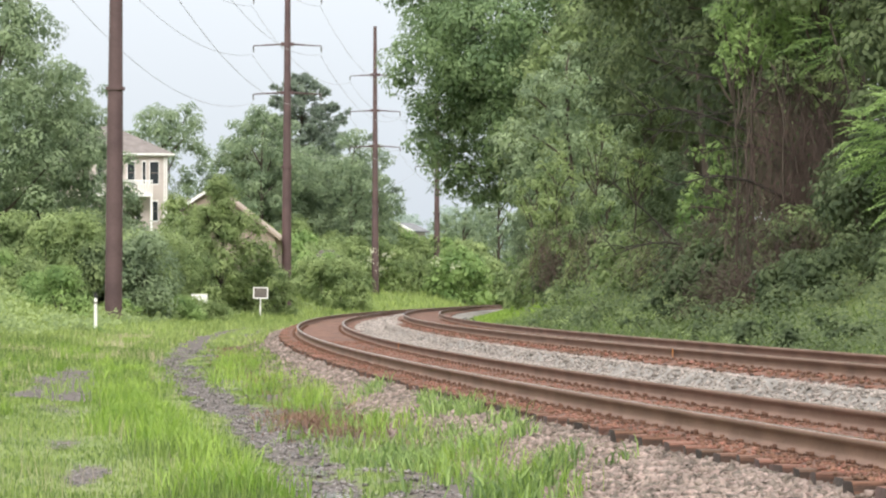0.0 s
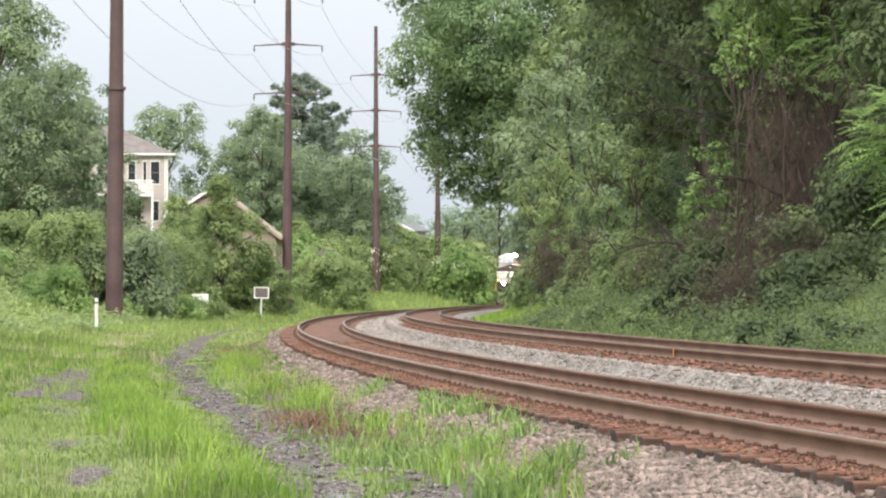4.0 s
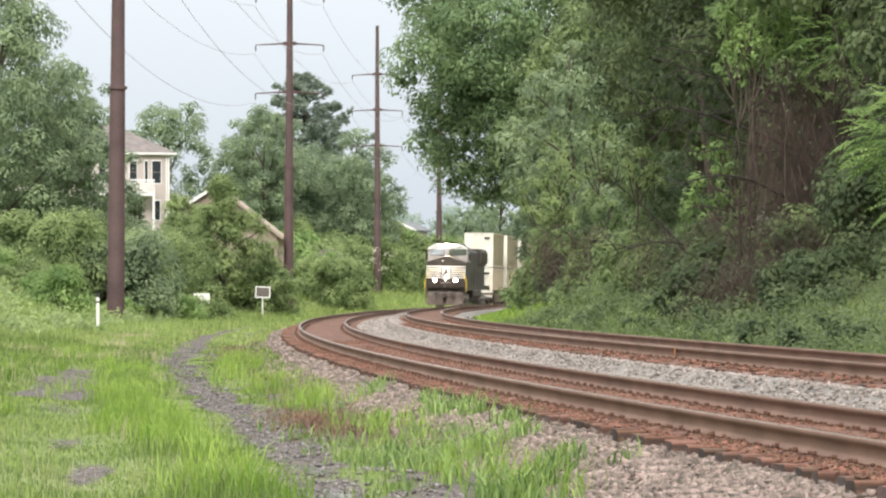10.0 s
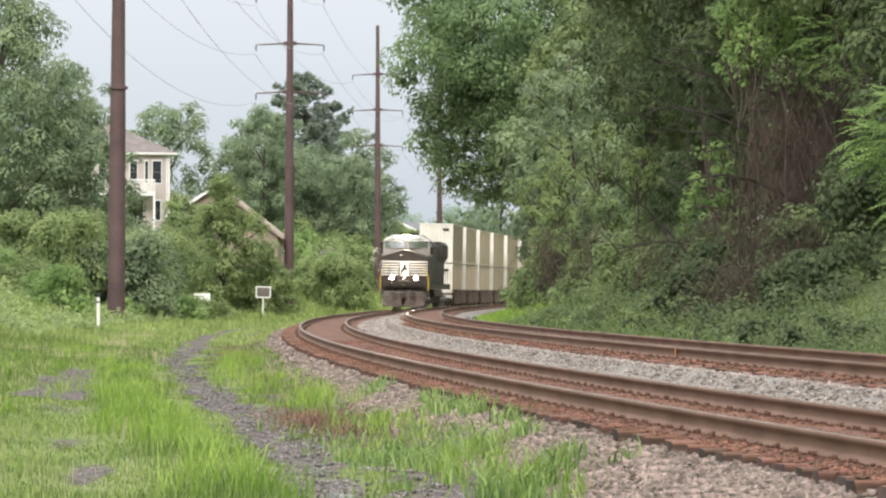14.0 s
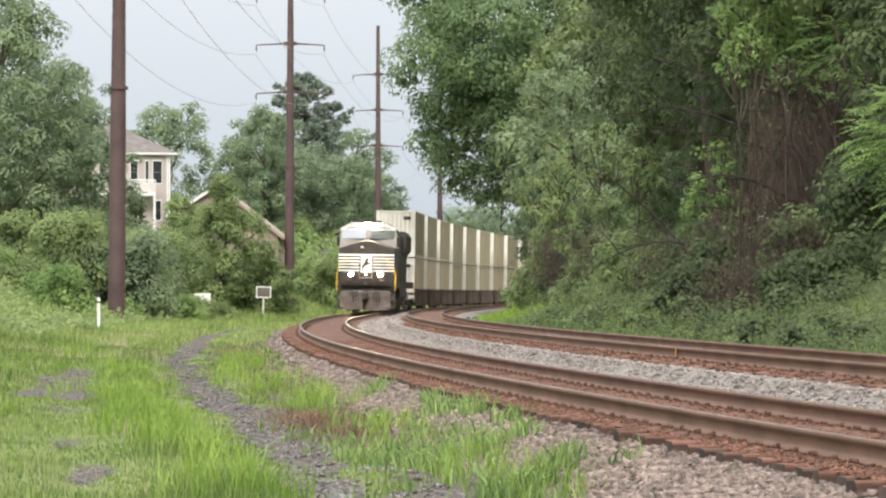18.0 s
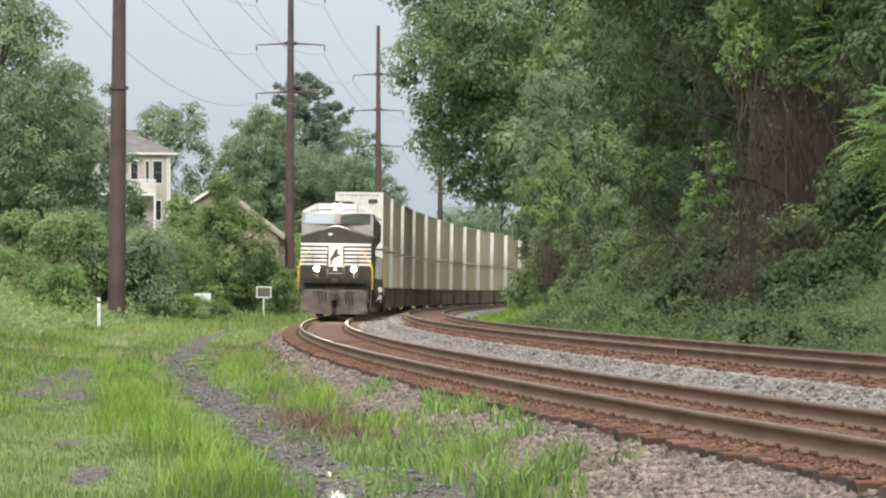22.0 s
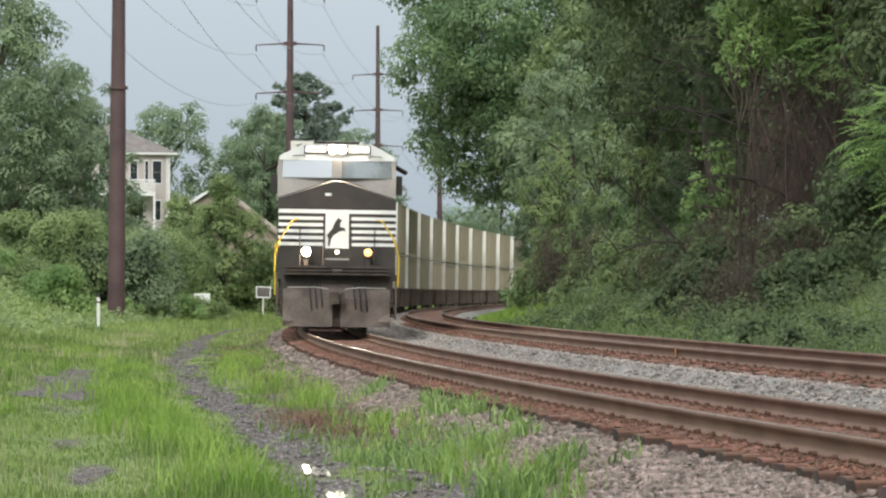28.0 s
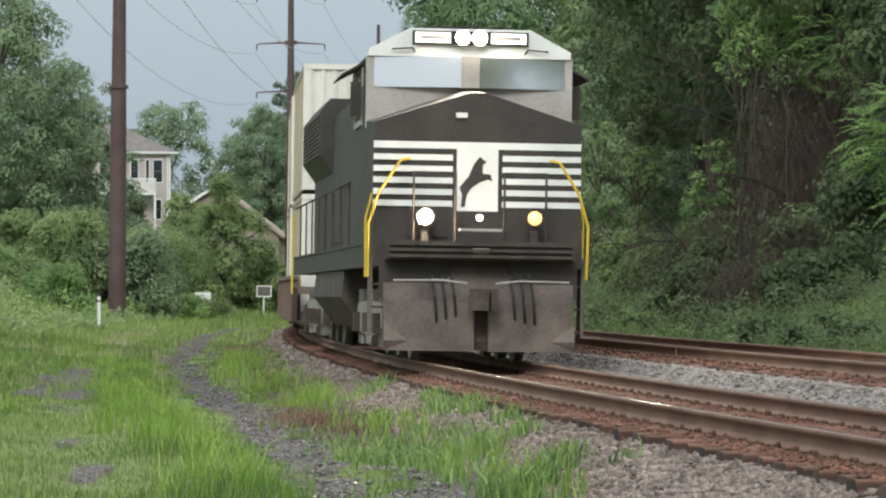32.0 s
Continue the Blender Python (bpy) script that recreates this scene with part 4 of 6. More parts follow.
# ---- verge fittings ----
def sign():
    top = tagged(new("trackside_sign"), "white-framed dark sign board on a white post", "sign", "verge fittings")
    x, y = -11.0, 190.0
    g = float(height(np.array(x), np.array(y)))
    top.matrix_basis = pose(x, y, g, 0, 1.5, 0)
    part("post", boxes((-0.04, 0.04, 0.02, 0.09, -0.2, 1.75 - g - 0.5)), M["white"], top)
    z0 = 0.85 - g
    part("board", boxes((-0.38, 0.38, -0.02, 0.015, z0, z0 + 0.55)), M["signback"], top)
    part("frame", boxes((-0.45, -0.38, -0.03, 0.02, z0 - 0.07, z0 + 0.62), (0.38, 0.45, -0.03, 0.02, z0 - 0.07, z0 + 0.62), (-0.38, 0.38, -0.03, 0.02, z0 + 0.55, z0 + 0.62), (-0.38, 0.38, -0.03, 0.02, z0 - 0.07, z0)), M["white"], top)


def marker_post():
    top = tagged(new("marker_post"), "white marker post with a dark cap standing in weeds", "post", "verge fittings")
    x, y = -12.3, 112.0
    g = float(height(np.array(x), np.array(y)))
    top.matrix_basis = pose(x, y, g)
    h = 1.05 - g
    part("shaft", tube(bmesh.new(), [(0, 0, -0.2), (0, 0, h - 0.16)], 0.06, 10), M["white"], top)
    part("cap", tube(bmesh.new(), [(0, 0, h - 0.16), (0, 0, h + 0.02)], [0.065, 0.055], 10), M["rubber"], top)
    part("band", tube(bmesh.new(), [(0, 0, h - 0.36), (0, 0, h - 0.3)], 0.064, 10), M["signback"], top)


def cabinet():
    top = tagged(new("equipment_box"), "white metal equipment box half hidden by weeds", "box", "verge fittings")
    x, y = -12.95, 168.0
    g = float(height(np.array(x), np.array(y)))
    top.matrix_basis = pose(x, y, g)
    z = 0.35 - g
    part("body", boxes((-0.42, 0.42, 0, 0.5, -0.1, z + 0.7)), M["white"], top, bevel=0.02)
    part("door", boxes((0.02, 0.4, -0.03, -0.002, z, z + 0.68)), M["white"], top)
    part("handle", boxes((0.06, 0.09, -0.06, -0.032, z + 0.3, z + 0.42)), M["steel"], top)


sign()
marker_post()
cabinet()

# ---- trees and shrubs ----
def at(px, Y):
    """World x of a sight line px to the right of the view's middle, at depth Y."""
    return px * STEP * Y


# Right bank: the big broadleaf that reaches over the tracks, and the wall of trees towards the camera
RIGHT = (
    # offset, y, height, radius, leaves, label, lowest, leaf, cover, lobes, lobe, trunk
    (13.5, 186, 22, 8.8, "leaf_maple", "tall broadleaf tree leaning over the railway", 0.3, 0.27, 0.44, 90, 0.24, 0.42),
    (10.9, 190, 14.5, 5.0, "leaf_maple", "broadleaf tree leaning over the railway", 0.32, 0.26, 0.46, 70, 0.27, 0.25),
    (10.7, 80, 3.5, 1.05, "leaf_bright", "bright sapling against the shade", 0.05, 0.17, 0.3, 16, 0.36, 0.06),
    (17.5, 205, 22, 8.5, "leaf_mid", "dense broadleaf tree on the bank", 0.05, 0.46, 0.4, 60, 0.27, 0.4),
    (12.5, 160, 15, 4.6, "leaf_mid", "dense broadleaf tree on the bank", 0.0, 0.26, 0.42, 54, 0.28, 0.25),
    (10.4, 138, 11.0, 3.0, "leaf_grey", "slender grey-green tree on the bank", 0.02, 0.21, 0.5, 60, 0.24, 0.16),
    (14.0, 121, 15, 3.6, "leaf_dark", "broadleaf tree in shade-dark leaves, hung with vines", 0.1, 0.24, 0.5, 56, 0.26, 0.25),
    (13.0, 105, 13.5, 3.4, "leaf_dark", "broadleaf tree in shade-dark leaves, hung with vines", 0.15, 0.2, 0.5, 56, 0.26, 0.22),
    (11.6, 93, 13, 3.6, "leaf_dark", "dark unseen tree added to shade the bank", 0.5, 0.19, 0.5, 48, 0.28, 0.13),
    (12.4, 82, 13, 3.8, "leaf_dark", "dark unseen tree added to shade the bank", 0.36, 0.18, 0.45, 48, 0.27, 0.14),
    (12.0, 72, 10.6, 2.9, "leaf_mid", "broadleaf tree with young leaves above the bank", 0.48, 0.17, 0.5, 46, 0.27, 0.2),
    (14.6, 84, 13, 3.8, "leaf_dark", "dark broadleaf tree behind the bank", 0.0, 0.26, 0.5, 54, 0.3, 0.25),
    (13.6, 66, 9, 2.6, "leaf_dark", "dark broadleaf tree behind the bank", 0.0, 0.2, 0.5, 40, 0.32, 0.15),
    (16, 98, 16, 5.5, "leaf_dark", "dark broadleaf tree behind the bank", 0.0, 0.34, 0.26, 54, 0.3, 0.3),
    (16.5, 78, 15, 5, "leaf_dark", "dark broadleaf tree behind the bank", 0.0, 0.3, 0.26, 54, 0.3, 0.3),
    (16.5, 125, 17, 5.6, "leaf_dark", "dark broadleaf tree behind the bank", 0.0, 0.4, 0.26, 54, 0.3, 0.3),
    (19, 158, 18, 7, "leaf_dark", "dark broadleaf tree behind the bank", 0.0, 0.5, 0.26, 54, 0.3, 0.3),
    # Added outside the view, to shade the bank
    (14.5, 52, 13, 5, "leaf_dark", "unseen tree added to shade the bank", 0.0, 0.3, 0.26, 46, 0.3, 0.2),
    (15, 235, 19, 8, "leaf_mid", "broadleaf tree beyond the bend", 0.05, 0.55, 0.26, 54, 0.3, 0.3),
    (18, 280, 19, 9, "leaf_mid", "broadleaf tree beyond the bend", 0.05, 0.6, 0.26, 54, 0.3, 0.3),
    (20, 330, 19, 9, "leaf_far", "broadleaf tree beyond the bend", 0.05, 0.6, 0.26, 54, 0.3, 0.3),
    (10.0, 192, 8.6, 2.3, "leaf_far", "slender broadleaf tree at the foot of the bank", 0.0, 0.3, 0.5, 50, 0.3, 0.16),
    # Added out of view: one shades the bank, the rest darken the windscreen's reflection
    (12.6, 33, 14, 5, "leaf_dark", "unseen tree added for shade and dark reflections", 0.02, 0.4, 0.3, 24, 0.3, 0.25),
    (15, 8, 15, 5.5, "leaf_mid", "unseen tree added for shade and dark reflections", 0.02, 0.45, 0.3, 24, 0.3, 0.25),
    (15, -20, 15, 6, "leaf_dark", "unseen tree added for shade and dark reflections", 0.02, 0.5, 0.3, 24, 0.3, 0.25),
    (16, -48, 16, 7, "leaf_mid", "unseen tree added for shade and dark reflections", 0.02, 0.5, 0.3, 24, 0.3, 0.25),
)
for i, (o, y, h, rad, m, label, low, leaf, cover, count, lobe, trunk) in enumerate(RIGHT):
    x, yy = side(o, y)
    tree(float(x), float(yy), h, rad, M[m], label, 101 + i, low, leaf, cover, count, lobe, trunk, lean=((-5.2, 0), (-4.3, 0))[i] if i < 2 else (-1.1 if 60 < y < 110 else -0.4, 0))

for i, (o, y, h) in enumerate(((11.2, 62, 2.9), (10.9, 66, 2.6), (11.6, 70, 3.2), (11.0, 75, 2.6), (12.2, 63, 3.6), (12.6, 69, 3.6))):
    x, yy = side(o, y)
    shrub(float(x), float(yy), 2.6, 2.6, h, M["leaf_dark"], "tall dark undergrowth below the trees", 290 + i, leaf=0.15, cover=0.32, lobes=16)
# The bright leaf colour stands in for sunlit clusters above the vines
tree(7.5, 76, 7.6, 1.1, M["leaf_bright"], "leafy treetop draped over dead vines", 131, low=0.7, leaf=0.16, cover=0.36, lobes=18, lobe=0.42, trunk=0.09)
tree(9.2, 77, 8.0, 1.2, M["leaf_bright"], "leafy treetop draped over dead vines", 132, low=0.72, leaf=0.16, cover=0.3, lobes=16, lobe=0.4, trunk=0.09)
r = random.Random(8)
for i in range(46):
    y = 56 + i * 3.6 + r.uniform(-1.5, 1.5)
    o = r.uniform(8.5, 10.6)
    x, yy = side(o, y)
    big = r.uniform(1.8, 3.0)
    if 76 < y < 128 and i % 3:
        continue
    shrub(float(x), float(yy), big, big, r.uniform(1.0, 2.2) * (1.0 if y < 105 else 1.4), M[r.choice(("leaf_mid", "leaf_dark", "leaf_dark") if y < 90 else ("leaf_mid", "leaf_dark", "leaf_shrub"))], "tangled green undergrowth on the bank", 300 + i, leaf=0.07 + 0.0012 * y, cover=0.26, lobes=12)
for i in range(40):
    y = 52 + i * 3.2 + r.uniform(-1.5, 1.5)
    x, yy = side(r.uniform(6.9, 8.2) + 1.6 * (y > 105), y)
    shrub(float(x), float(yy), 1.9, 2.6, r.uniform(0.45, 0.95), M[r.choice(("leaf_mid", "leaf_mid", "leaf_dark") if y < 82 else ("leaf_mid", "leaf_mid", "leaf_shrub"))], "low leafy weeds at the foot of the bank", 400 + i, leaf=0.055 + 0.0010 * y, cover=0.3, lobes=9, lobe=0.3, name="weed_patch", group="weeds by the tracks")


def frond_tree(x, y, z_mid, spread, count, seed, label, length=0.75):
    """A slender stem with long drooping leaves of paired leaflets."""
    rng, rr = np.random.default_rng(seed), random.Random(seed)
    z0 = float(height(np.array(x), np.array(y))) - 0.05
    top = tagged(new("tree"), label, "tree", "trees by the railway")
    top.matrix_basis = pose(x, y, z0)
    mid = z_mid - z0
    pts, rad = limb(rr, (0.5, 0.4, 0), (0, 0, mid + spread[2] * 0.7), 0.07, 0.02, 0.06, 7)
    part("trunk", tube(bmesh.new(), pts, rad, 7), M["bark"], top, smooth=True)
    V, F, n = [], [], 0
    for i in range(count):
        d = rng.normal(size=3)
        d /= np.linalg.norm(d)
        base = np.array((0, 0, mid)) + d * np.array(spread) * rng.uniform(0.25, 1.0) ** 0.5
        out = d * (1, 1, 0.35) + rng.normal(0, 0.35, 3) + (-0.15, -0.3, 0.15)
        out /= np.linalg.norm(out)
        L = length * rng.uniform(0.65, 1.25)
        cross = np.cross(out, (0, 0, 1.0))
        cross /= np.linalg.norm(cross) + 1e-9
        pairs = 9
        for k in range(pairs):
            u = (k + 1.2) / (pairs + 0.5)
            c = base + out * L * u + np.array((0, 0, -0.38 * L * u * u))
            size = 0.30 * L * math.sin(math.pi * (0.18 + 0.74 * u)) * rng.uniform(0.85, 1.1)
            for w in (-1, 1):
                t = cross * w * 0.9 + out * 0.45 + np.array((0, 0, -0.28 + rng.normal(0, 0.12)))
                b = np.cross(t, (0, 0, 1.0)) + rng.normal(0, 0.15, 3)
                b *= 0.15 * size / (np.linalg.norm(b) + 1e-9)
                V += [c, c + t * size * 0.45 + b + (0, 0, 0.02), c + t * size, c + t * size * 0.45 - b + (0, 0, 0.02)]
                F += [(n, n + 1, n + 2), (n, n + 2, n + 3)]
                n += 4
    part("crown", raw("crown", V, F, M["leaf_bright"]), None, top)
    return top


frond_tree(9.15, 61, 4.1, (1.1, 1.0, 1.0), 210, 151, "bright young tree with long feathery compound leaves")
frond_tree(9.0, 59.5, 2.9, (0.55, 0.6, 0.9), 60, 152, "bright young tree with long feathery compound leaves", 0.6)
frond_tree(8.7, 71, 6.7, (0.75, 0.6, 0.55), 42, 153, "green tree with feathery compound leaves before the shade")


def vine_tangle(x, y, w, h, count, seed, label):
    """Dead vines that hang in a curtain from a tree."""
    rr = random.Random(seed)
    z0 = float(height(np.array(x), np.array(y)))
    top = tagged(new("dead_vines"), label, "vines", "dead vines on the bank")
    top.matrix_basis = pose(x, y, z0)
    V, F, n = [], [], 0
    for i in range(count):
        px, py = rr.uniform(-0.5, 0.5) * w + rr.gauss(0, 0.12 * w), rr.gauss(0, w * 0.2)
        hz = h * rr.uniform(0.35, 1.0) * (1 - 0.5 * min(1, abs(px) / w) ** 2)
        dx, dy, ph, sw = rr.gauss(0, 0.5 if i % 4 else 1.3), rr.gauss(0, 0.35), rr.uniform(0, 6), rr.uniform(0.06, 0.3)
        length = (rr.uniform(0.35, 1.0) if i % 4 else rr.uniform(0.05, 0.3)) * hz
        rad = rr.choice((0.003, 0.004, 0.007)) * y / 70
        for k in range(7):
            t = k / 6
            c = (px + dx * t + sw * math.sin(ph + t * 7), py + dy * t + sw * math.cos(ph * 1.7 + t * 6), hz - length * t)
            for a in (0, 2.09, 4.19):
                V.append((c[0] + rad * math.cos(a), c[1] + rad * math.sin(a), c[2]))
            if k:
                for a in range(3):
                    F.append((n - 3 + a, n - 3 + (a + 1) % 3, n + (a + 1) % 3, n + a))
            n += 3
    rng = np.random.default_rng(seed)
    k = count // 3
    pos = np.stack([rng.normal(0, w * 0.32, k), rng.normal(0, w * 0.25, k), h * rng.uniform(0.05, 0.95, k)], 1)
    tagged(part("leafage", leaf_mesh("leafage", rng, pos, np.tile((-0.1, -0.6, 0.4), (k, 1)), np.full(k, 0.09 * y / 73), np.full(k, 0.06 * y / 73), M["leaf_dark"]), None, top), kind="stuff")
    tagged(part("curtain", raw("curtain", V, F, M["vine"]), None, top), kind="stuff")


vine_tangle(8.05, 72.5, 1.9, 5.1, 760, 1, "brown curtain of dead hanging vines on a tree")
vine_tangle(9.15, 74, 1.9, 4.9, 560, 2, "brown curtain of dead hanging vines on a tree")
vine_tangle(9.7, 73, 1.3, 3.6, 240, 11, "brown curtain of dead hanging vines on a tree")
vine_tangle(5.4, 113, 1.7, 2.5, 240, 5, "brown dead vines over the lower bank")
vine_tangle(4.9, 124, 2.4, 3.2, 420, 6, "brown dead brush at the foot of the bank")
vine_tangle(6.4, 72, 1.4, 1.5, 320, 8, "brown dead brush at the foot of the bank")
vine_tangle(6.9, 79, 1.7, 2.2, 420, 7, "brown dead brush at the foot of the bank")
vine_tangle(6.75, 69.5, 1.5, 1.5, 420, 9, "brown dead brush at the foot of the bank")
vine_tangle(7.7, 70.5, 1.6, 1.9, 380, 10, "brown dead brush at the foot of the bank")
vine_tangle(6.4, 90, 2.2, 2.0, 350, 4, "brown dead vines over the lower bank")

# Young green growth among the dead brush
for i, (x, y, w, h, m) in enumerate(((4.3, 131, 2.0, 5.4, "leaf_shrub"), (4.9, 133, 2.4, 4.4, "leaf_shrub"), (5.6, 122, 1.8, 4.6, "leaf_mid"), (6.2, 118, 2.0, 3.6, "leaf_grey"), (5.0, 116, 1.6, 2.0, "leaf_shrub"), (5.9, 103, 1.8, 2.1, "leaf_mid"), (6.0, 98, 1.6, 1.3, "leaf_shrub"), (6.5, 96, 1.8, 1.6, "leaf_shrub"), (7.0, 101, 2.0, 3.4, "leaf_mid"), (7.6, 103, 2.0, 4.4, "leaf_grey"))):
    shrub(x, y, w, w, h, M[m], "young green growth among dead brush on the bank", 340 + i, leaf=0.15, cover=0.24, lobes=14)

# Added saplings in paler leaves stand in for sunlit sprays, fitted to the view: sight line, height over the eye, depth,
# radius
for i, (q, v, y, rad, m) in enumerate(((161, 178, 134, 1.1, "leaf_shrub"), (201, 213, 132, 1.0, "leaf_shrub"), (276, 253, 118, 1.0, "leaf_mid"), (226, 93, 120, 0.85, "leaf_shrub"), (291, 143, 116, 0.85, "leaf_shrub"),
                                       (346, 223, 100, 0.8, "leaf_shrub"), (396, 53, 95, 0.65, "leaf_shrub"), (526, 133, 76, 0.42, "leaf_mid"), (586, 83, 72, 0.42, "leaf_shrub"), (656, 53, 70, 0.42, "leaf_mid"),
                                       (366, 323, 104, 0.9, "leaf_mid"), (516, 412, 73, 0.5, "leaf_bright"), (541, 452, 73, 0.6, "leaf_bright"), (606, 400, 72, 0.5, "leaf_mid"), (686, 380, 72, 0.6, "leaf_mid"))):
    z, g = EYE[2] + v * STEP * y, float(height(np.array(at(q, y)), np.array(float(y))))
    tree(at(q, y), y, z + rad - g, rad, M[m], "added sapling standing in for a bright leaf spray", 160 + i, low=(z - rad - g) / (z + rad - g), leaf=0.1 + 0.0005 * y, cover=0.3, lobes=13, lobe=0.38, trunk=0.05)

# Bare dark branches that show against the shade
for i, (x, y, z, dx, dz) in enumerate(((8.6, 90, 6.6, -3.8, 0.9), (8.9, 88, 4.2, -2.6, 0.6), (8.4, 96, 7.2, -3.2, 1.2), (7.4, 84, 3.4, -2.2, 0.3), (6.6, 108, 2.0, -1.6, 2.6), (6.9, 100, 2.2, -2.6, -0.1), (6.0, 104, 0.6, -1.4, -0.4), (8.0, 92, 5.4, -3.4, 0.5), (8.3, 91, 6.0, -3.0, -0.2), (8.8, 94, 7.8, -3.6, 0.4), (7.9, 95, 4.9, -2.8, 0.9))):
    rr = random.Random(60 + i)
    top = tagged(new("bare_branch"), "dark bare branch reaching out of the trees", "branch", "bare branches")
    top.matrix_basis = pose(x * 0.86, y * 0.86, 0.98 + (z - 0.98) * 0.86)
    pts, rad = limb(rr, (2.0, 0.5, -0.2), (dx * 0.6, -0.5, dz), 0.05, 0.01, 0.22, 10)
    part("stem", tube(bmesh.new(), pts, rad, 6), M["dark_bark"], top)
    for k in (2, 3, 4, 5, 6, 7, 8, 9):
        part("twig", tube(bmesh.new(), *limb(rr, pts[k], pts[k] + Vector((rr.uniform(-1.2, 0), rr.uniform(-0.3, 0.3), rr.uniform(-0.7, 0.9))), 0.02, 0.006), 4), M["dark_bark"], top)

# Left: the wood by the house, the vine-clad tree, and the trees behind
# Several of these trees get their haze from the leaf_far colour
WOOD = "broadleaf tree beside the houses"
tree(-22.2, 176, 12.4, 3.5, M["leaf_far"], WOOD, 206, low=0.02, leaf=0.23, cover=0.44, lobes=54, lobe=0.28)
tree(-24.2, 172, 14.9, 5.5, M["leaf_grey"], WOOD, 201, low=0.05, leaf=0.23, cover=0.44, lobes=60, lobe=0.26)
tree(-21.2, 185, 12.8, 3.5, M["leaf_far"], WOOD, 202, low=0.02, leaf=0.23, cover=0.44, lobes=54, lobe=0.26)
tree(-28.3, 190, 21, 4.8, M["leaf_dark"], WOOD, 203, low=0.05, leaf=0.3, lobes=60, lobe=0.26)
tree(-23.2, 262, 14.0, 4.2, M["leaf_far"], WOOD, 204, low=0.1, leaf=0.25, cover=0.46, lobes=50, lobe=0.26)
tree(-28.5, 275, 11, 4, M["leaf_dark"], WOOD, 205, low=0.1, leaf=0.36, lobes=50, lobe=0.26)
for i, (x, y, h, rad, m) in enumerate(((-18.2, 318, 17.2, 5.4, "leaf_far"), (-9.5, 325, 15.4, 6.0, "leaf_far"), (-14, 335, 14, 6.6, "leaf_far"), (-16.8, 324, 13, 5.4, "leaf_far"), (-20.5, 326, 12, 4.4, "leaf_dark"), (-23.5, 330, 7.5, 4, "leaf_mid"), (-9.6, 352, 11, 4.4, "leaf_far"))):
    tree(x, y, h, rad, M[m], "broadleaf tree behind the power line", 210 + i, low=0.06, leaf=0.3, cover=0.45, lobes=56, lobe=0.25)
# Past the bend the wooded skyline; rain haze is put into its pale, glowing leaves
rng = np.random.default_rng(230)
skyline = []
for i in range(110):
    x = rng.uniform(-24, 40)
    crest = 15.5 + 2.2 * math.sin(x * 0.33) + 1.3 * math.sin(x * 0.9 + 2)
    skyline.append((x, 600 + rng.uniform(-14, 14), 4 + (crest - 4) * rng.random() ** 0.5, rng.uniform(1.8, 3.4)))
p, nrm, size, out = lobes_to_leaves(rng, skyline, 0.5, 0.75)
tagged(new("backdrop", leaf_mesh("backdrop", rng, p, nrm, size, size * 0.6, M["haze"], grow=out)), "far tree skyline with haze put into its pale glowing leaves", "backdrop", kind="structure")



def conifer(x, y, h, radius, seed):
    """A pine with a ragged crown of short, upswept plumes."""
    rng, rr = np.random.default_rng(seed), random.Random(seed)
    z0 = float(height(np.array(x), np.array(y)))
    top = tagged(new("conifer"), "tall dark pine with a ragged crown", "tree", "trees by the railway")
    top.matrix_basis = pose(x, y, z0)
    part("trunk", tube(bmesh.new(), [(0, 0, 0), (0, 0, h)], [0.35, 0.03], 8), M["bark"], top)
    P, N, G = [], [], []
    bm = bmesh.new()
    for i in range(150):
        t = (i + rr.random()) / 150
        z, a = h * (0.2 + 0.78 * t), i * 2.4 + rr.uniform(-0.4, 0.4)
        reach = radius * (1 - t) ** 0.72 * rr.uniform(0.55, 1.12) + 0.35
        rise = rr.uniform(0.05, 0.42) * reach
        tip = Vector((math.cos(a) * reach, math.sin(a) * reach, z + rise))
        tube(bm, [(0, 0, z - 0.2), tip], [0.06, 0.012], 4)
        for _ in range(5 + int(reach * 2.6)):
            u = rr.uniform(0.25, 1.0) ** 0.75
            k = 16
            c = np.array((tip.x * u, tip.y * u, z + rise * u ** 1.3)) + rng.normal(0, 0.12 + 0.1 * reach * (1.05 - u), 3) * (1, 1, 0.6)
            d = rng.normal(0, 0.55, (k, 3)) + (math.cos(a) * 0.8, math.sin(a) * 0.8, 0.75)
            d /= np.linalg.norm(d, axis=1)[:, None]
            P.append(c + d * rng.uniform(0.05, 0.5, (k, 1)))
            N.append(rng.normal(size=(k, 3)) * 0.6 + (0, 0, 0.6))
            G.append(d)
    tagged(part("branchwork", bm, M["bark"], top), kind="stuff")
    part("crown", leaf_mesh("crown", rng, np.concatenate(P), np.concatenate(N), 0.5, 0.16, M["needle"], grow=np.concatenate(G)), None, top)


conifer(-15.2, 340, 20.9, 10.2, 5)

# The tree smothered in vines, and shrubs in front of the houses
tree(at(-394, 195), 195, 8.8, 3.5, M["leaf_shrub"], "small tree smothered in green vines", 240, low=-0.25, leaf=0.22, cover=0.5, lobes=84, lobe=0.25, trunk=0.2, taper=0.85)
tree(-12.0, 199, 4.0, 1.9, M["leaf_mid"], "small tree smothered in green vines", 241, low=-0.1, leaf=0.22, lobes=40, lobe=0.3, trunk=0.15)
tree(at(-551, 214), 214, 6.4, 0.8, M["leaf_dark"], "narrow dark evergreen shrub before the house", 243, low=0.0, leaf=0.2, cover=0.7, lobes=44, lobe=0.5, trunk=0.08)
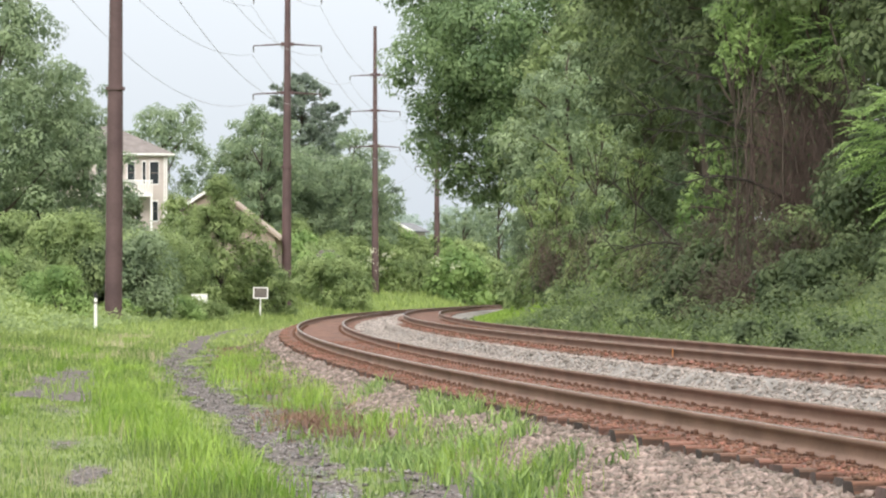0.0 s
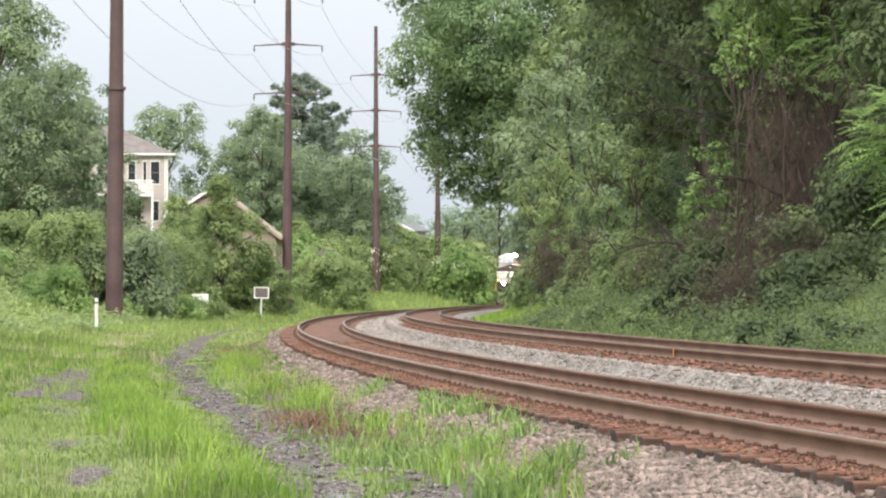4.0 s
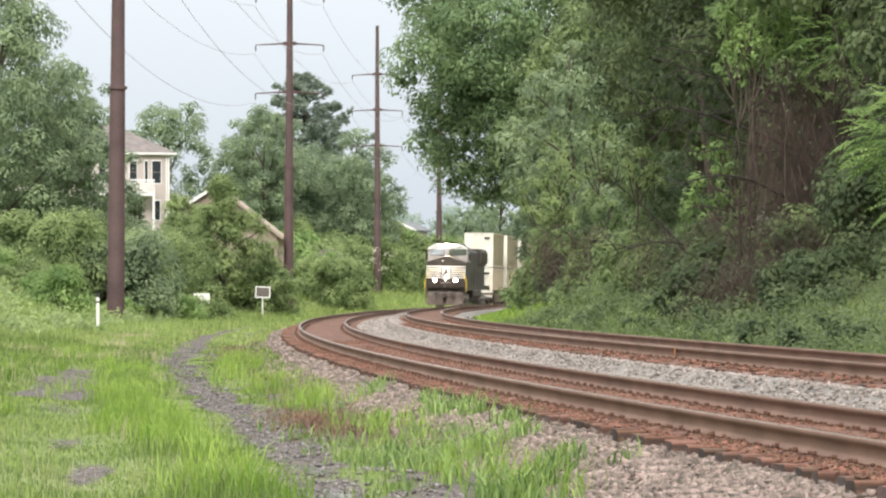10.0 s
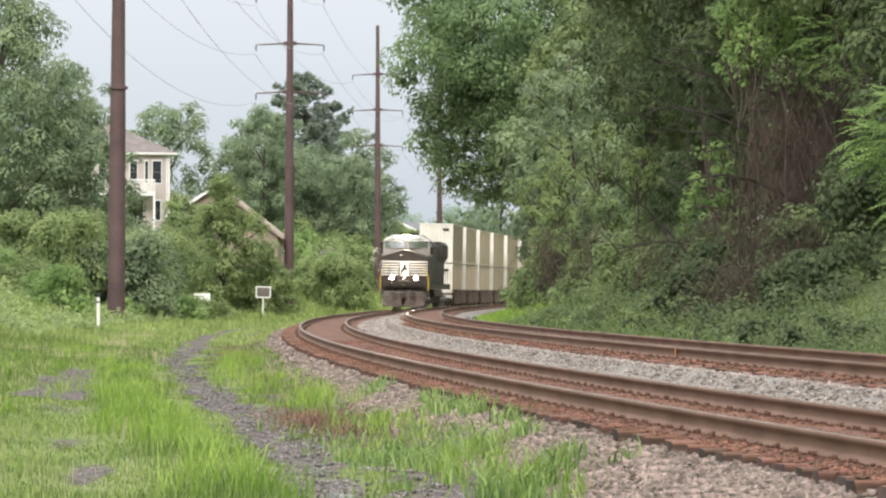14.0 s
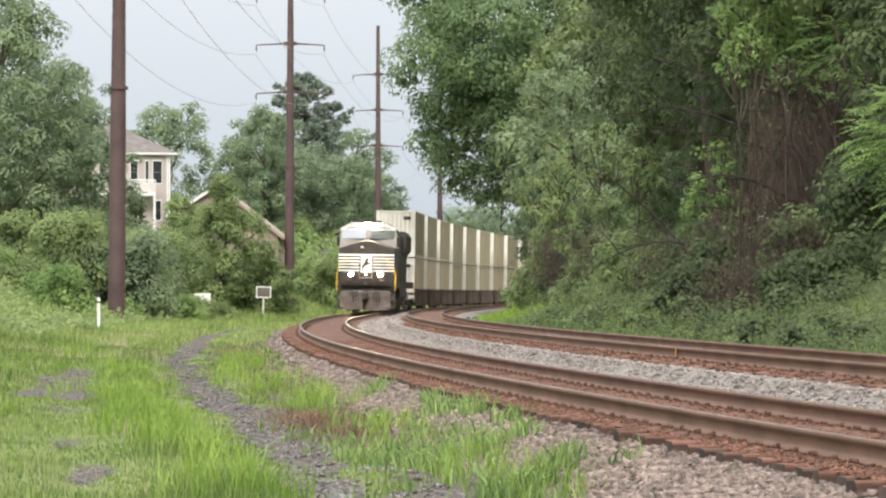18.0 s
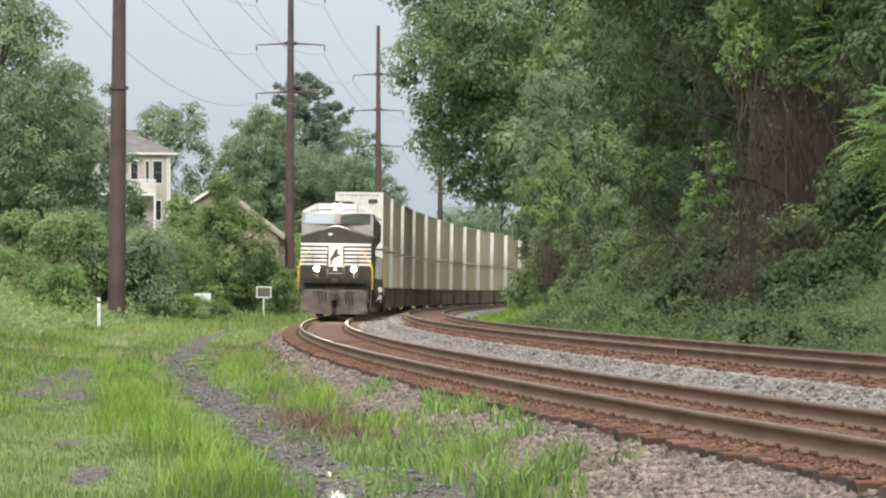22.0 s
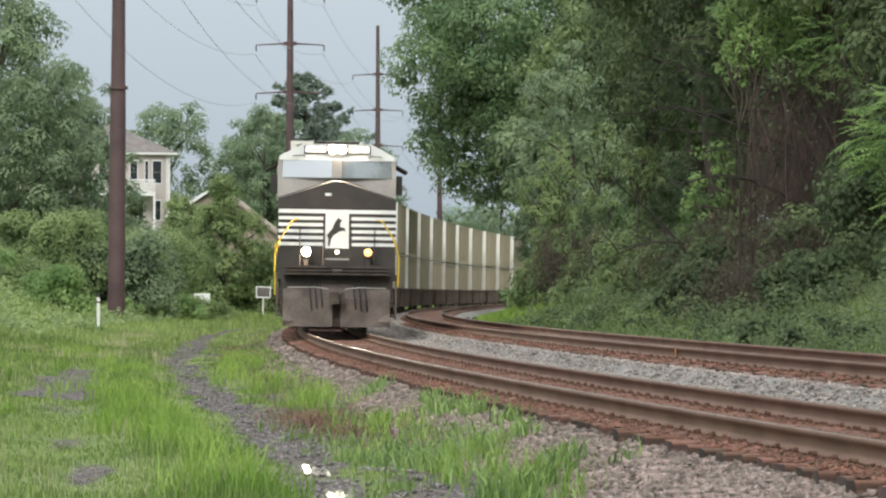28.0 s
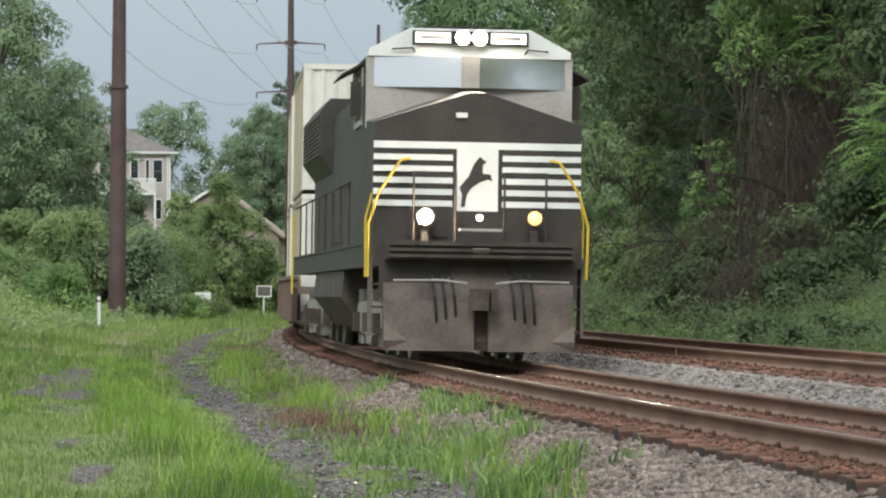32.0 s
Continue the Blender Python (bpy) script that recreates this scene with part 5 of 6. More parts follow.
tree(at(-432, 205), 205, 6.2, 0.75, M["leaf_dark"], "narrow dark evergreen shrub", 242, low=0.0, leaf=0.2, cover=0.7, lobes=44, lobe=0.5, trunk=0.08)
r = random.Random(17)
for i in range(34):
    q = r.uniform(-790, -440)
    y = r.uniform(150, 205) if q < -490 else r.uniform(182, 205)
    x = at(q, y)
    k = r.choice(("leaf_shrub", "leaf_mid", "leaf_shrub", "leaf_grey"))
    w = r.uniform(3, 5)
    shrub(x, y, w, w, r.uniform(3.2, 5.2), M[k], "leafy green shrub below the houses", 500 + i, leaf=0.2, cover=0.22, lobes=20)
for i in range(16):
    y = r.uniform(128, 160)
    x = at(r.uniform(-810, -640), y)
    shrub(x, y, 2.6, 2.6, r.uniform(1.3, 2.3), M[r.choice(("leaf_shrub", "leaf_bright"))], "leafy weeds on the verge", 560 + i, leaf=0.15, lobes=14, name="weed_patch", group="weeds by the tracks")
for i in range(44):
    y = r.uniform(225, 335)
    o = r.uniform(-25, -15.5)
    x, yy = side(o, y)
    w = r.uniform(3.2, 5.5)
    shrub(float(x), float(yy), w, w, r.uniform(2.6, 4.4) + (y - 225) * 0.025, M[r.choice(("leaf_shrub", "leaf_bright", "leaf_shrub", "leaf_shrub"))], "rampant green shrubs along the power line", 600 + i, leaf=0.34, cover=0.26, lobes=13)
for i, (q, y, h) in enumerate(((-96, 352, 7.6), (-72, 356, 7.0), (-50, 354, 6.6), (-24, 358, 7.2), (4, 362, 6.8), (30, 360, 7.4), (-140, 345, 7.2), (-118, 348, 7.4), (-60, 340, 4.6), (-10, 345, 4.4), (25, 345, 4.8))):
    shrub(at(q, y), y, 4.6, 4.6, h, M[("leaf_shrub", "leaf_bright", "leaf_shrub")[i % 3]], "rampant green shrubs along the power line", 640 + i, leaf=0.33, cover=0.26, lobes=14)
for i in range(14):
    y = 335 + i * 9
    x, yy = side(r.uniform(-17, -10), y)
    shrub(float(x), float(yy), 7, 7, r.uniform(5, 7.2), M[r.choice(("leaf_bright", "leaf_shrub"))], "green thicket beyond the bend", 660 + i, leaf=0.55, lobes=16)
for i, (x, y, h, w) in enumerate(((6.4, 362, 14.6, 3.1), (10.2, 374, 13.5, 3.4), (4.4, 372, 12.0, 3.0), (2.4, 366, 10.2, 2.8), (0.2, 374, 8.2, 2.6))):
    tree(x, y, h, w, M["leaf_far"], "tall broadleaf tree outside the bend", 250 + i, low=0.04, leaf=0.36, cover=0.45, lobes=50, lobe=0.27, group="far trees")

rng = np.random.default_rng(77)
y = 44 + 72 * rng.random(15000) ** 1.2
x, y = side(6.2 + 2.6 * rng.random(15000), y)
k = ripple(x, y, 2.4) + 0.6 * rng.normal(size=len(x)) > -0.5
blades("bank_grass", x[k], y[k], height(x[k], y[k]), rng.uniform(0.2, 0.62, k.sum()), np.interp(y[k], (45, 115), (0.016, 0.034)), M["grass_bank"], "coarse green grass at the foot of the bank", 78, 0.7)
# Dark leaf colour stands in for shade on the near bank
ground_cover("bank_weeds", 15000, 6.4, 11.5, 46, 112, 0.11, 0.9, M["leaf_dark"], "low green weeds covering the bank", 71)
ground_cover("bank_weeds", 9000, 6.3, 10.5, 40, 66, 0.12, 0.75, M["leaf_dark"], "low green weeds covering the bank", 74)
ground_cover("verge_weeds", 30000, -17, -8.6, 95, 240, 0.16, 0.55, M["leaf_shrub"], "low green weeds along the far verge", 72)
ground_cover("bank_weeds", 22000, 8.8, 12.5, 108, 225, 0.13, 0.6, M["leaf_shrub"], "low green weeds covering the bank", 73)
for i, (q, y, w, h) in enumerate(((-444, 163, 2.6, 1.6), (-464, 160, 2.6, 1.5), (-412, 164, 2.2, 1.3), (-612, 108, 1.0, 0.5), (-640, 107, 1.2, 0.6), (-575, 150, 2.6, 0.9), (-520, 155, 2.6, 0.9), (-208, 255, 3.2, 5.3), (-180, 256, 2.8, 5.0), (-236, 254, 3.0, 4.8))):
    shrub(at(q, y), y, w, w, h, M["leaf_bright" if i % 2 else "leaf_shrub"], "leafy weeds on the verge", 700 + i, leaf=0.13, lobes=12, name="weed_patch", group="weeds by the tracks")

for i, (q, y, w, h) in enumerate(((-458, 204, 3.0, 7.0), (-482, 206, 3.0, 6.4), (-470, 213, 3.4, 8.2), (-440, 214, 2.6, 7.4), (-300, 202, 2.4, 4.4), (-286, 204, 2.2, 3.8), (-208, 246, 3.8, 4.7), (-184, 252, 3.4, 4.9), (-168, 257, 4.2, 4.6), (-232, 250, 4.4, 4.2))):
    shrub(at(q, y), y, w, w, h, M["leaf_shrub"], "leafy green shrub below the houses", 720 + i, leaf=0.28, cover=0.36, lobes=14)

# Pale elder blossom among the shrubs
for i, (q, v, y) in enumerate(((-128, 62, 292), (-112, 48, 294), (-100, 70, 288), (-122, 78, 286), (-14, 60, 318), (20, 52, 322))):
    rng = np.random.default_rng(800 + i)
    k = 24
    pos = rng.normal(0, 1, (k, 3)) * (0.3, 0.2, 0.2)
    top = tagged(new("blossom"), "cluster of pale cream blossom on a shrub", "blossom", "shrub blossom")
    top.matrix_basis = pose(at(q, y), y, EYE[2] + v * STEP * y)
    tagged(part("petals", leaf_mesh("petals", rng, pos, np.tile((0, -0.6, 0.8), (k, 1)), np.full(k, 0.15), np.full(k, 0.14), M["flower"]), None, top), kind="stuff")


def trackside_hose():
    """Bent hoses of a small device beside the second track."""
    x, y = (float(k) for k in side(4.85, 104))
    top = tagged(new("rail_greaser"), "small dark trackside device with bent hoses", "track device")
    top.matrix_basis = pose(x, y, 0.0)
    part("base", boxes((-0.16, 0.16, -0.12, 0.12, -0.04, 0.1)), M["grime"], top, bevel=0.02)
    for k in (-0.2, 0.02):
        part("hose", tubes(([(k, 0, 0.05), (k + 0.03, 0, 0.2), (k + 0.12, 0, 0.24), (k + 0.2, 0, 0.1)], 0.022)), M["rubber"], top)


trackside_hose()

# A dead trunk that leans out of the bank
top = tagged(new("leaning_trunk"), "dead dark trunk leaning out of the bank", "tree trunk")
top.matrix_basis = pose(5.2, 106, 0.1)
part("stem", tube(bmesh.new(), *limb(random.Random(4), (0, 0, 0), (2.1, 0.3, 2.9), 0.11, 0.05, 0.04, 7), 8), M["bark"], top)
for k in (0.4, 0.6, 0.8):
    part("twig", tube(bmesh.new(), *limb(random.Random(int(k * 10)), (2.1 * k, 0.3 * k, 2.9 * k), (2.1 * k - 0.7, 0, 2.9 * k + 0.8), 0.03, 0.008), 4), M["bark"], top)


# ---- the train ----
SPEED, FRONT_END = 8.9, 35.0
LAMP_X, LAMP_Z = 0.785, 2.06


def wheelset(parent, y, rad=0.53):
    ob = new("wheelset")
    ob.parent = parent
    ob.matrix_basis = pose(0, y, rad)
    part("axle", tube(bmesh.new(), [(-0.95, 0, 0), (0.95, 0, 0)], 0.085, 10), M["grime"], ob)
    for s in (-1, 1):
        bm = tubes(([(s * 0.69, 0, 0), (s * 0.72, 0, 0)], [rad + 0.028] * 2), ([(s * 0.72, 0, 0), (s * 0.83, 0, 0)], [rad, rad - 0.006]), n=22)
        for k in range(6):
            a = k * math.tau / 6
            tube(bm, [(s * 0.835, math.cos(a) * 0.28, math.sin(a) * 0.28), (s * 0.85, math.cos(a) * 0.28, math.sin(a) * 0.28)], 0.05, 6)
        part("wheel", bm, M["steel"], ob)
    return ob


def bogie(parent, y, axles, rad, turning):
    """A truck: two side frames, bolster and journal boxes; its wheelsets turn."""
    span = axles[-1] - axles[0]
    ob = part("bogie", boxes((-0.9, 0.9, y - 0.25, y + 0.25, rad - 0.05, rad + 0.25)), M["grime"], parent)
    for s in (-1, 1):
        prof = [(y + axles[0] - 0.55, rad + 0.1), (y + axles[0] - 0.3, rad + 0.28), (y - 0.5, rad + 0.32), (y + 0.5, rad + 0.32), (y + axles[-1] + 0.3, rad + 0.28), (y + axles[-1] + 0.55, rad + 0.1), (y + axles[-1] + 0.4, rad - 0.14), (y + 0.6, rad - 0.2), (y + 0.4, rad - 0.34), (y - 0.4, rad - 0.34), (y - 0.6, rad - 0.2), (y + axles[0] - 0.4, rad - 0.14)]
        wide = 0.16 if span > 3 else 0.0
        part("side_frame", prism(bmesh.new(), prof, "x", s * (0.97 + wide), s * (1.12 + wide)), M["frame_grey"] if span > 3 else M["grime"], ob)
        for a in axles:
            part("journal_box", boxes((min(s * (1.123 + wide), s * (1.22 + wide)), max(s * (1.123 + wide), s * (1.22 + wide)), y + a - 0.15, y + a + 0.15, rad - 0.16, rad + 0.14)), M["grime"], ob, bevel=0.03)
            if wide:
                part("pedestal", boxes((min(s * 1.14, s * 1.26), max(s * 1.14, s * 1.26), y + a - 0.34, y + a - 0.18, rad - 0.36, rad + 0.5), (min(s * 1.14, s * 1.26), max(s * 1.14, s * 1.26), y + a + 0.18, y + a + 0.34, rad - 0.36, rad + 0.5)), M["frame_grey"], ob, bevel=0.03)
        for k in (-1, 1):
            part("spring", tube(bmesh.new(), [(s * 1.05, y + k * span * 0.25, rad - 0.1), (s * 1.05, y + k * span * 0.25, rad + 0.3)], 0.09, 8), M["grime"], ob)
    for a in axles:
        turning.append((wheelset(parent, y + a, rad), y + a, rad))
    return ob


def bars(x0, x1, y, zs, h, mat, parent, name="stripe"):
    for z in zs:
        part(name, boxes((x0, x1, y - 0.008, y, z, z + h)), mat, parent)


TURNING, DITCH = [], []


def raked_pane(xa, xb, y):
    """A thin windscreen that leans back and turns a little outwards."""
    bm = bmesh.new()
    v = [bm.verts.new(p) for p in ((xa, y - 0.235, 4.005), (xb, y - 0.055, 4.005), (xb, y - 0.02, 4.455), (xa, y - 0.20, 4.455), (xa, y + 0.016, 4.005), (xb, y + 0.016, 4.005), (xb, y + 0.016, 4.455), (xa, y + 0.016, 4.455))]
    for f in ((0, 1, 2, 3), (7, 6, 5, 4), (0, 4, 5, 1), (1, 5, 6, 2), (2, 6, 7, 3), (3, 7, 4, 0)):
        bm.faces.new([v[i] for i in f])
    bmesh.ops.recalc_face_normals(bm, faces=bm.faces)
    return bm


def ball_lens(r):
    """A ball lens, bright on its front half and a dim amber on its back."""
    bm = bmesh.new()
    bmesh.ops.create_uvsphere(bm, u_segments=20, v_segments=12, radius=r)
    for f in bm.faces:
        f.material_index, f.smooth = int(f.calc_center_median().y > 0), True
    me = bpy.data.meshes.new("lens")
    bm.to_mesh(me)
    bm.free()
    me.materials.append(M["lamp"])
    me.materials.append(M["amber"])
    return me


def locomotive():
    top = tagged(new("locomotive"), "black and white diesel freight locomotive with lit headlights", "locomotive")
    # Underframe, pilot, coupler
    part("underframe", boxes((-1.5, 1.5, 0.5, 22.0, 1.35, 1.68)), M["black"], top, bevel=0.03)
    part("anticlimber", boxes((-1.35, 1.35, 0.12, 0.6, 1.45, 1.72)), M["black"], top, bevel=0.04)
    for i in range(3):
        part("anticlimber_rib", boxes((-1.3, 1.3, 0.06, 0.118, 1.48 + i * 0.085, 1.52 + i * 0.085)), M["grime"], top)
    pilot = part("pilot", prism(bmesh.new(), [(0.25, 0.17), (0.18, 0.3), (0.42, 1.12), (0.52, 1.35), (0.62, 1.35), (0.5, 0.17)], "x", -1.36, 1.36), M["plow"], top, "dusty snow plough pilot")
    for s in (-1, 1):
        bm = prism(bmesh.new(), [(s * 0.1, -0.02), (s * 1.34, 0.25), (s * 1.34, 0.3), (s * 0.1, 0.04)], "z", 0.16, 0.86)
        part("plow_blade", bm, M["plow"], pilot, "pale dusty plough blade")
    for x in (-1.42, 0.45):
        part("end_sheet", boxes((x, x + 0.97, 0.42, 0.5, 0.9, 1.62)), M["black"], top)
    coupler = part("coupler", boxes((-0.14, 0.14, -0.2, 0.5, 0.78, 1.0)), M["grime"], top, bevel=0.03)
    part("knuckle", boxes((-0.2, 0.06, -0.42, -0.2, 0.74, 1.04), (0.1, 0.2, -0.36, -0.16, 0.74, 1.04)), M["grime"], coupler, bevel=0.04)
    for s in (-1, 1):
        for k in range(3):
            x = s * (0.42 + 0.14 * k)
            part("air_hose", tubes(([(x, 0.3, 1.25), (x, 0.1, 1.2), (x + 0.03, -0.02, 0.95), (x + 0.06, 0.02, 0.7), (x + 0.08, 0.12, 0.55)], 0.022)), M["rubber"], top)
        part("cut_lever", tubes(([(s * 0.2, 0.02, 1.12), (s * 0.55, 0.0, 1.16), (s * 1.25, 0.02, 1.15)], 0.014)), M["cabgrey"], top)
        # Corner steps and their yellow rails
        for k in range(4):
            part("step", boxes((min(s * 1.18, s * 1.52), max(s * 1.18, s * 1.52), 0.62, 0.95, 0.42 + 0.33 * k, 0.455 + 0.33 * k)), M["grime"], top)
        part("step_side", boxes((min(s * 1.5, s * 1.54), max(s * 1.5, s * 1.54), 0.6, 1.0, 0.36, 1.5)), M["plow"], top)
        part("handrail", tubes(([(s * 1.57, 0.55, 1.2), (s * 1.58, 0.5, 1.95), (s * 1.44, 0.42, 2.4), (s * 1.14, 0.36, 2.86), (s * 1.0, 0.36, 2.89)], 0.02)), M["yellow"], top, "yellow end handrail")
        part("handrail", tubes(([(s * 1.57, 1.05, 1.2), (s * 1.58, 1.0, 2.05), (s * 1.48, 0.95, 2.45)], 0.018)), M["yellow"], top, "yellow step handrail")
        lamp = part("ditch_light", tube(bmesh.new(), [(s * LAMP_X, 0.3, LAMP_Z), (s * LAMP_X, 0.5, LAMP_Z)], [0.13, 0.11], 14), M["black"], top, "lit ditch light in a black housing")
        lens = part("lens", ball_lens(0.1), None, lamp)
        lens.matrix_basis = pose(s * LAMP_X, 0.315, LAMP_Z)
        DITCH.append((lens, s * LAMP_X))
        part("bracket", boxes((s * LAMP_X - 0.05, s * LAMP_X + 0.05, 0.36, 0.46, 1.72, LAMP_Z - 0.1)), M["black"], lamp)
    part("marker_lamp", tube(bmesh.new(), [(0, 0.36, 2.06), (0, 0.4, 2.06)], 0.05, 10), M["marker"], top)
    for s in (-1, 1):
        part("front_walkway_rail", tubes(([(s * 0.95, 0.35, 1.72), (s * 0.95, 0.35, 2.7), (s * 0.35, 0.35, 2.7), (s * 0.35, 0.35, 1.72)], 0.018)), M["black"], top)
    part("drop_step", boxes((-0.3, 0.3, 0.16, 0.34, 1.86, 1.9)), M["cabgrey"], top)
    part("mu_plate", boxes((-0.12, 0.12, 0.1, 0.118, 1.55, 1.62)), M["cabgrey"], top)
    # Nose: a broad box with a peaked top that falls to both sides
    bm = bmesh.new()
    front, back = 0.75, 2.15
    out = [(-1.5, 1.68), (1.5, 1.68), (1.5, 3.42), (0.12, 3.86), (-0.12, 3.86), (-1.5, 3.42)]
    deep = [(-1.52, 1.68), (1.52, 1.68), (1.52, 3.50), (0.12, 3.98), (-0.12, 3.98), (-1.52, 3.50)]
    a, b = [bm.verts.new((x, front, z)) for x, z in out], [bm.verts.new((x, back, z)) for x, z in deep]
    bm.faces.new(a)
    bm.faces.new(b[::-1])
    for i in range(6):
        bm.faces.new((a[i], b[i], b[(i + 1) % 6], a[(i + 1) % 6]))
    nose = part("nose", bm, M["black"], top, bevel=0.03)
    part("nose_door", boxes((-1.0, -0.42, front - 0.03, front - 0.003, 1.78, 3.02)), M["black"], nose)
    part("nose_lamp", boxes((-0.32, -0.16, front - 0.06, front - 0.004, 3.5, 3.57)), M["white"], nose)
    # White band and stripes, the pale emblem panel with its dark figure
    bars(-1.5, 1.5, front - 0.004, (3.05,), 0.10, M["white"], nose)
    for i in range(5):
        z = 2.88 - 0.165 * i
        bars(-1.5, -0.36, front - 0.034, (z,), 0.085, M["white"], nose)
        bars(0.36, 1.5, front - 0.004, (z,), 0.085, M["white"], nose)
    part("emblem_panel", boxes((-0.30, 0.30, front - 0.014, front - 0.004, 2.16, 3.05)), M["white"], nose)
    part("emblem", prism(bmesh.new(), [(0.03, 2.94), (0.13, 2.87), (0.075, 2.82), (0.075, 2.7), (0.19, 2.69), (0.215, 2.59), (0.15, 2.62), (0.045, 2.58), (-0.09, 2.49), (-0.15, 2.4), (-0.18, 2.22), (-0.235, 2.22), (-0.22, 2.39), (-0.26, 2.5), (-0.125, 2.66), (-0.05, 2.84)], "y", front - 0.02, front - 0.0145), M["black"], nose)
    # Cab: pale face with two windscreens, black sides
    cab_y = 2.05
    cab = part("cab", prism(bmesh.new(), [(-1.52, 1.68), (1.52, 1.68), (1.52, 4.42), (0.95, 4.86), (-0.95, 4.86), (-1.52, 4.42)], "y", cab_y + 0.02, 5.0), M["black"], top)
    part("face", prism(bmesh.new(), [(-1.53, 3.4), (1.53, 3.4), (1.53, 4.0), (-1.53, 4.0)], "y", cab_y - 0.06, cab_y + 0.018), M["cabgrey"], cab, "weathered pale cab face")
    part("brow", prism(bmesh.new(), [(-1.5, 4.46), (1.5, 4.46), (1.5, 4.56), (0.9, 4.88), (-0.9, 4.88), (-1.5, 4.56)], "y", cab_y - 0.1, cab_y + 0.018), M["white"], cab, "white cab brow")
    for a, b, f in ((-1.53, -1.42, 0.06), (1.42, 1.53, 0.06), (-0.13, 0.13, 0.24)):
        part("pillar", boxes((a, b, cab_y - f, cab_y + 0.018, 4.0, 4.46)), M["cabgrey"], cab)
    for s in (-1, 1):
        xa, xb = s * 0.135, s * 1.415
        part("windscreen", raked_pane(xa, xb, cab_y), M["screen"], cab, "reflecting windscreen")
        part("wiper", tubes(([(s * 0.85, cab_y - 0.13, 4.58), (s * 0.8, cab_y - 0.08, 4.5), (s * 0.55, cab_y - 0.04, 4.12)], 0.012)), M["rubber"], cab)
        part("grab_iron", tubes(([(s * 1.15, cab_y - 0.1, 4.56), (s * 1.15, cab_y - 0.17, 4.56), (s * 0.85, cab_y - 0.17, 4.58), (s * 0.85, cab_y - 0.1, 4.58)], 0.012)), M["black"], cab)
        part("side_window", boxes((min(s * 1.515, s * 1.535), max(s * 1.515, s * 1.535), 2.7, 4.1, 3.55, 4.25)), M["glass"], cab)
        part("window_frame", boxes(*[(min(s * 1.522, s * 1.55), max(s * 1.522, s * 1.55), *d) for d in ((2.62, 2.7, 3.47, 4.33), (4.1, 4.18, 3.47, 4.33), (2.7, 4.1, 4.25, 4.33), (2.7, 4.1, 3.47, 3.55))]), M["cabgrey"], cab)
        part("sunshade", prism(bmesh.new(), [(s * 1.5, 4.43), (s * 1.86, 4.22), (s * 1.86, 4.19), (s * 1.5, 4.39)], "y", 2.55, 4.3), M["black"], cab)
        part("mirror", boxes((min(s * 1.56, s * 1.72), max(s * 1.56, s * 1.72), 2.5, 2.56, 3.6, 4.1)), M["black"], cab)
    board = part("number_board", boxes((-0.86, 0.86, cab_y - 0.16, cab_y - 0.104, 4.64, 4.84)), M["black"], cab, "lit number boards beside the headlights")
    for s in (-1, 1):
        part("lit_panel", boxes((min(s * 0.3, s * 0.82), max(s * 0.3, s * 0.82), cab_y - 0.175, cab_y - 0.163, 4.665, 4.815)), M["board"], board)
        part("number_bar", boxes((min(s * 0.38, s * 0.74), max(s * 0.38, s * 0.74), cab_y - 0.181, cab_y - 0.177, 4.71, 4.77)), M["cabgrey"], board)
        light = part("headlight", tube(bmesh.new(), [(s * 0.125, cab_y - 0.24, 4.74), (s * 0.125, cab_y - 0.163, 4.74)], [0.12, 0.12], 16), M["black"], cab, "lit twin headlight")
        part("lens", tube(bmesh.new(), [(s * 0.125, cab_y - 0.262, 4.74), (s * 0.125, cab_y - 0.242, 4.74)], [0.095, 0.1], 16), M["lamp"], light)
    part("roof", prism(bmesh.new(), [(-1.54, 4.40), (-1.54, 4.44), (-0.95, 4.89), (0.95, 4.89), (1.54, 4.44), (1.54, 4.40), (0.9, 4.86), (-0.9, 4.86)], "y", cab_y + 0.02, 5.05), M["black"], cab)
    part("air_conditioner", boxes((-0.6, 0.6, 3.0, 4.4, 4.892, 5.0)), M["black"], cab, bevel=0.05)
    horn = part("horn", boxes((-0.08, 0.08, 5.0, 5.3, 4.9, 4.96)), M["grime"], cab)
    for k in (-1, 0, 1):
        part("trumpet", tubes(([(k * 0.1, 5.1, 5.0), (k * 0.13, 4.8, 5.0)], [0.025, 0.07])), M["grime"], horn)
    # Long hood, blower and radiator wings
    hood = part("hood", prism(bmesh.new(), [(-1.12, 1.68), (1.12, 1.68), (1.12, 4.3), (0.9, 4.5), (-0.9, 4.5), (-1.12, 4.3)], "y", 5.0, 21.4), M["black"], top)
    part("blower_housing", boxes((-1.45, -1.125, 5.05, 7.6, 1.7, 3.6)), M["black"], hood, bevel=0.05)
    part("blower_housing", boxes((1.125, 1.45, 5.05, 7.6, 1.7, 3.9)), M["black"], hood, bevel=0.05)
    part("radiator", prism(bmesh.new(), [(-1.38, 3.6), (-1.13, 3.25), (1.13, 3.25), (1.38, 3.6), (1.38, 4.42), (1.2, 4.66), (-1.2, 4.66), (-1.38, 4.42)], "y", 15.4, 21.2), M["black"], hood, bevel=0.04)
    part("exhaust_stack", boxes((-0.45, 0.45, 11.0, 12.2, 4.5, 4.74)), M["grime"], hood, bevel=0.05)
    part("dynamic_brake_hatch", boxes((-0.8, 0.8, 8, 10.4, 4.5, 4.62)), M["black"], hood, bevel=0.04)
    for s in (-1, 1):
        for k in range(9):
            y = 7.8 + k * 0.82
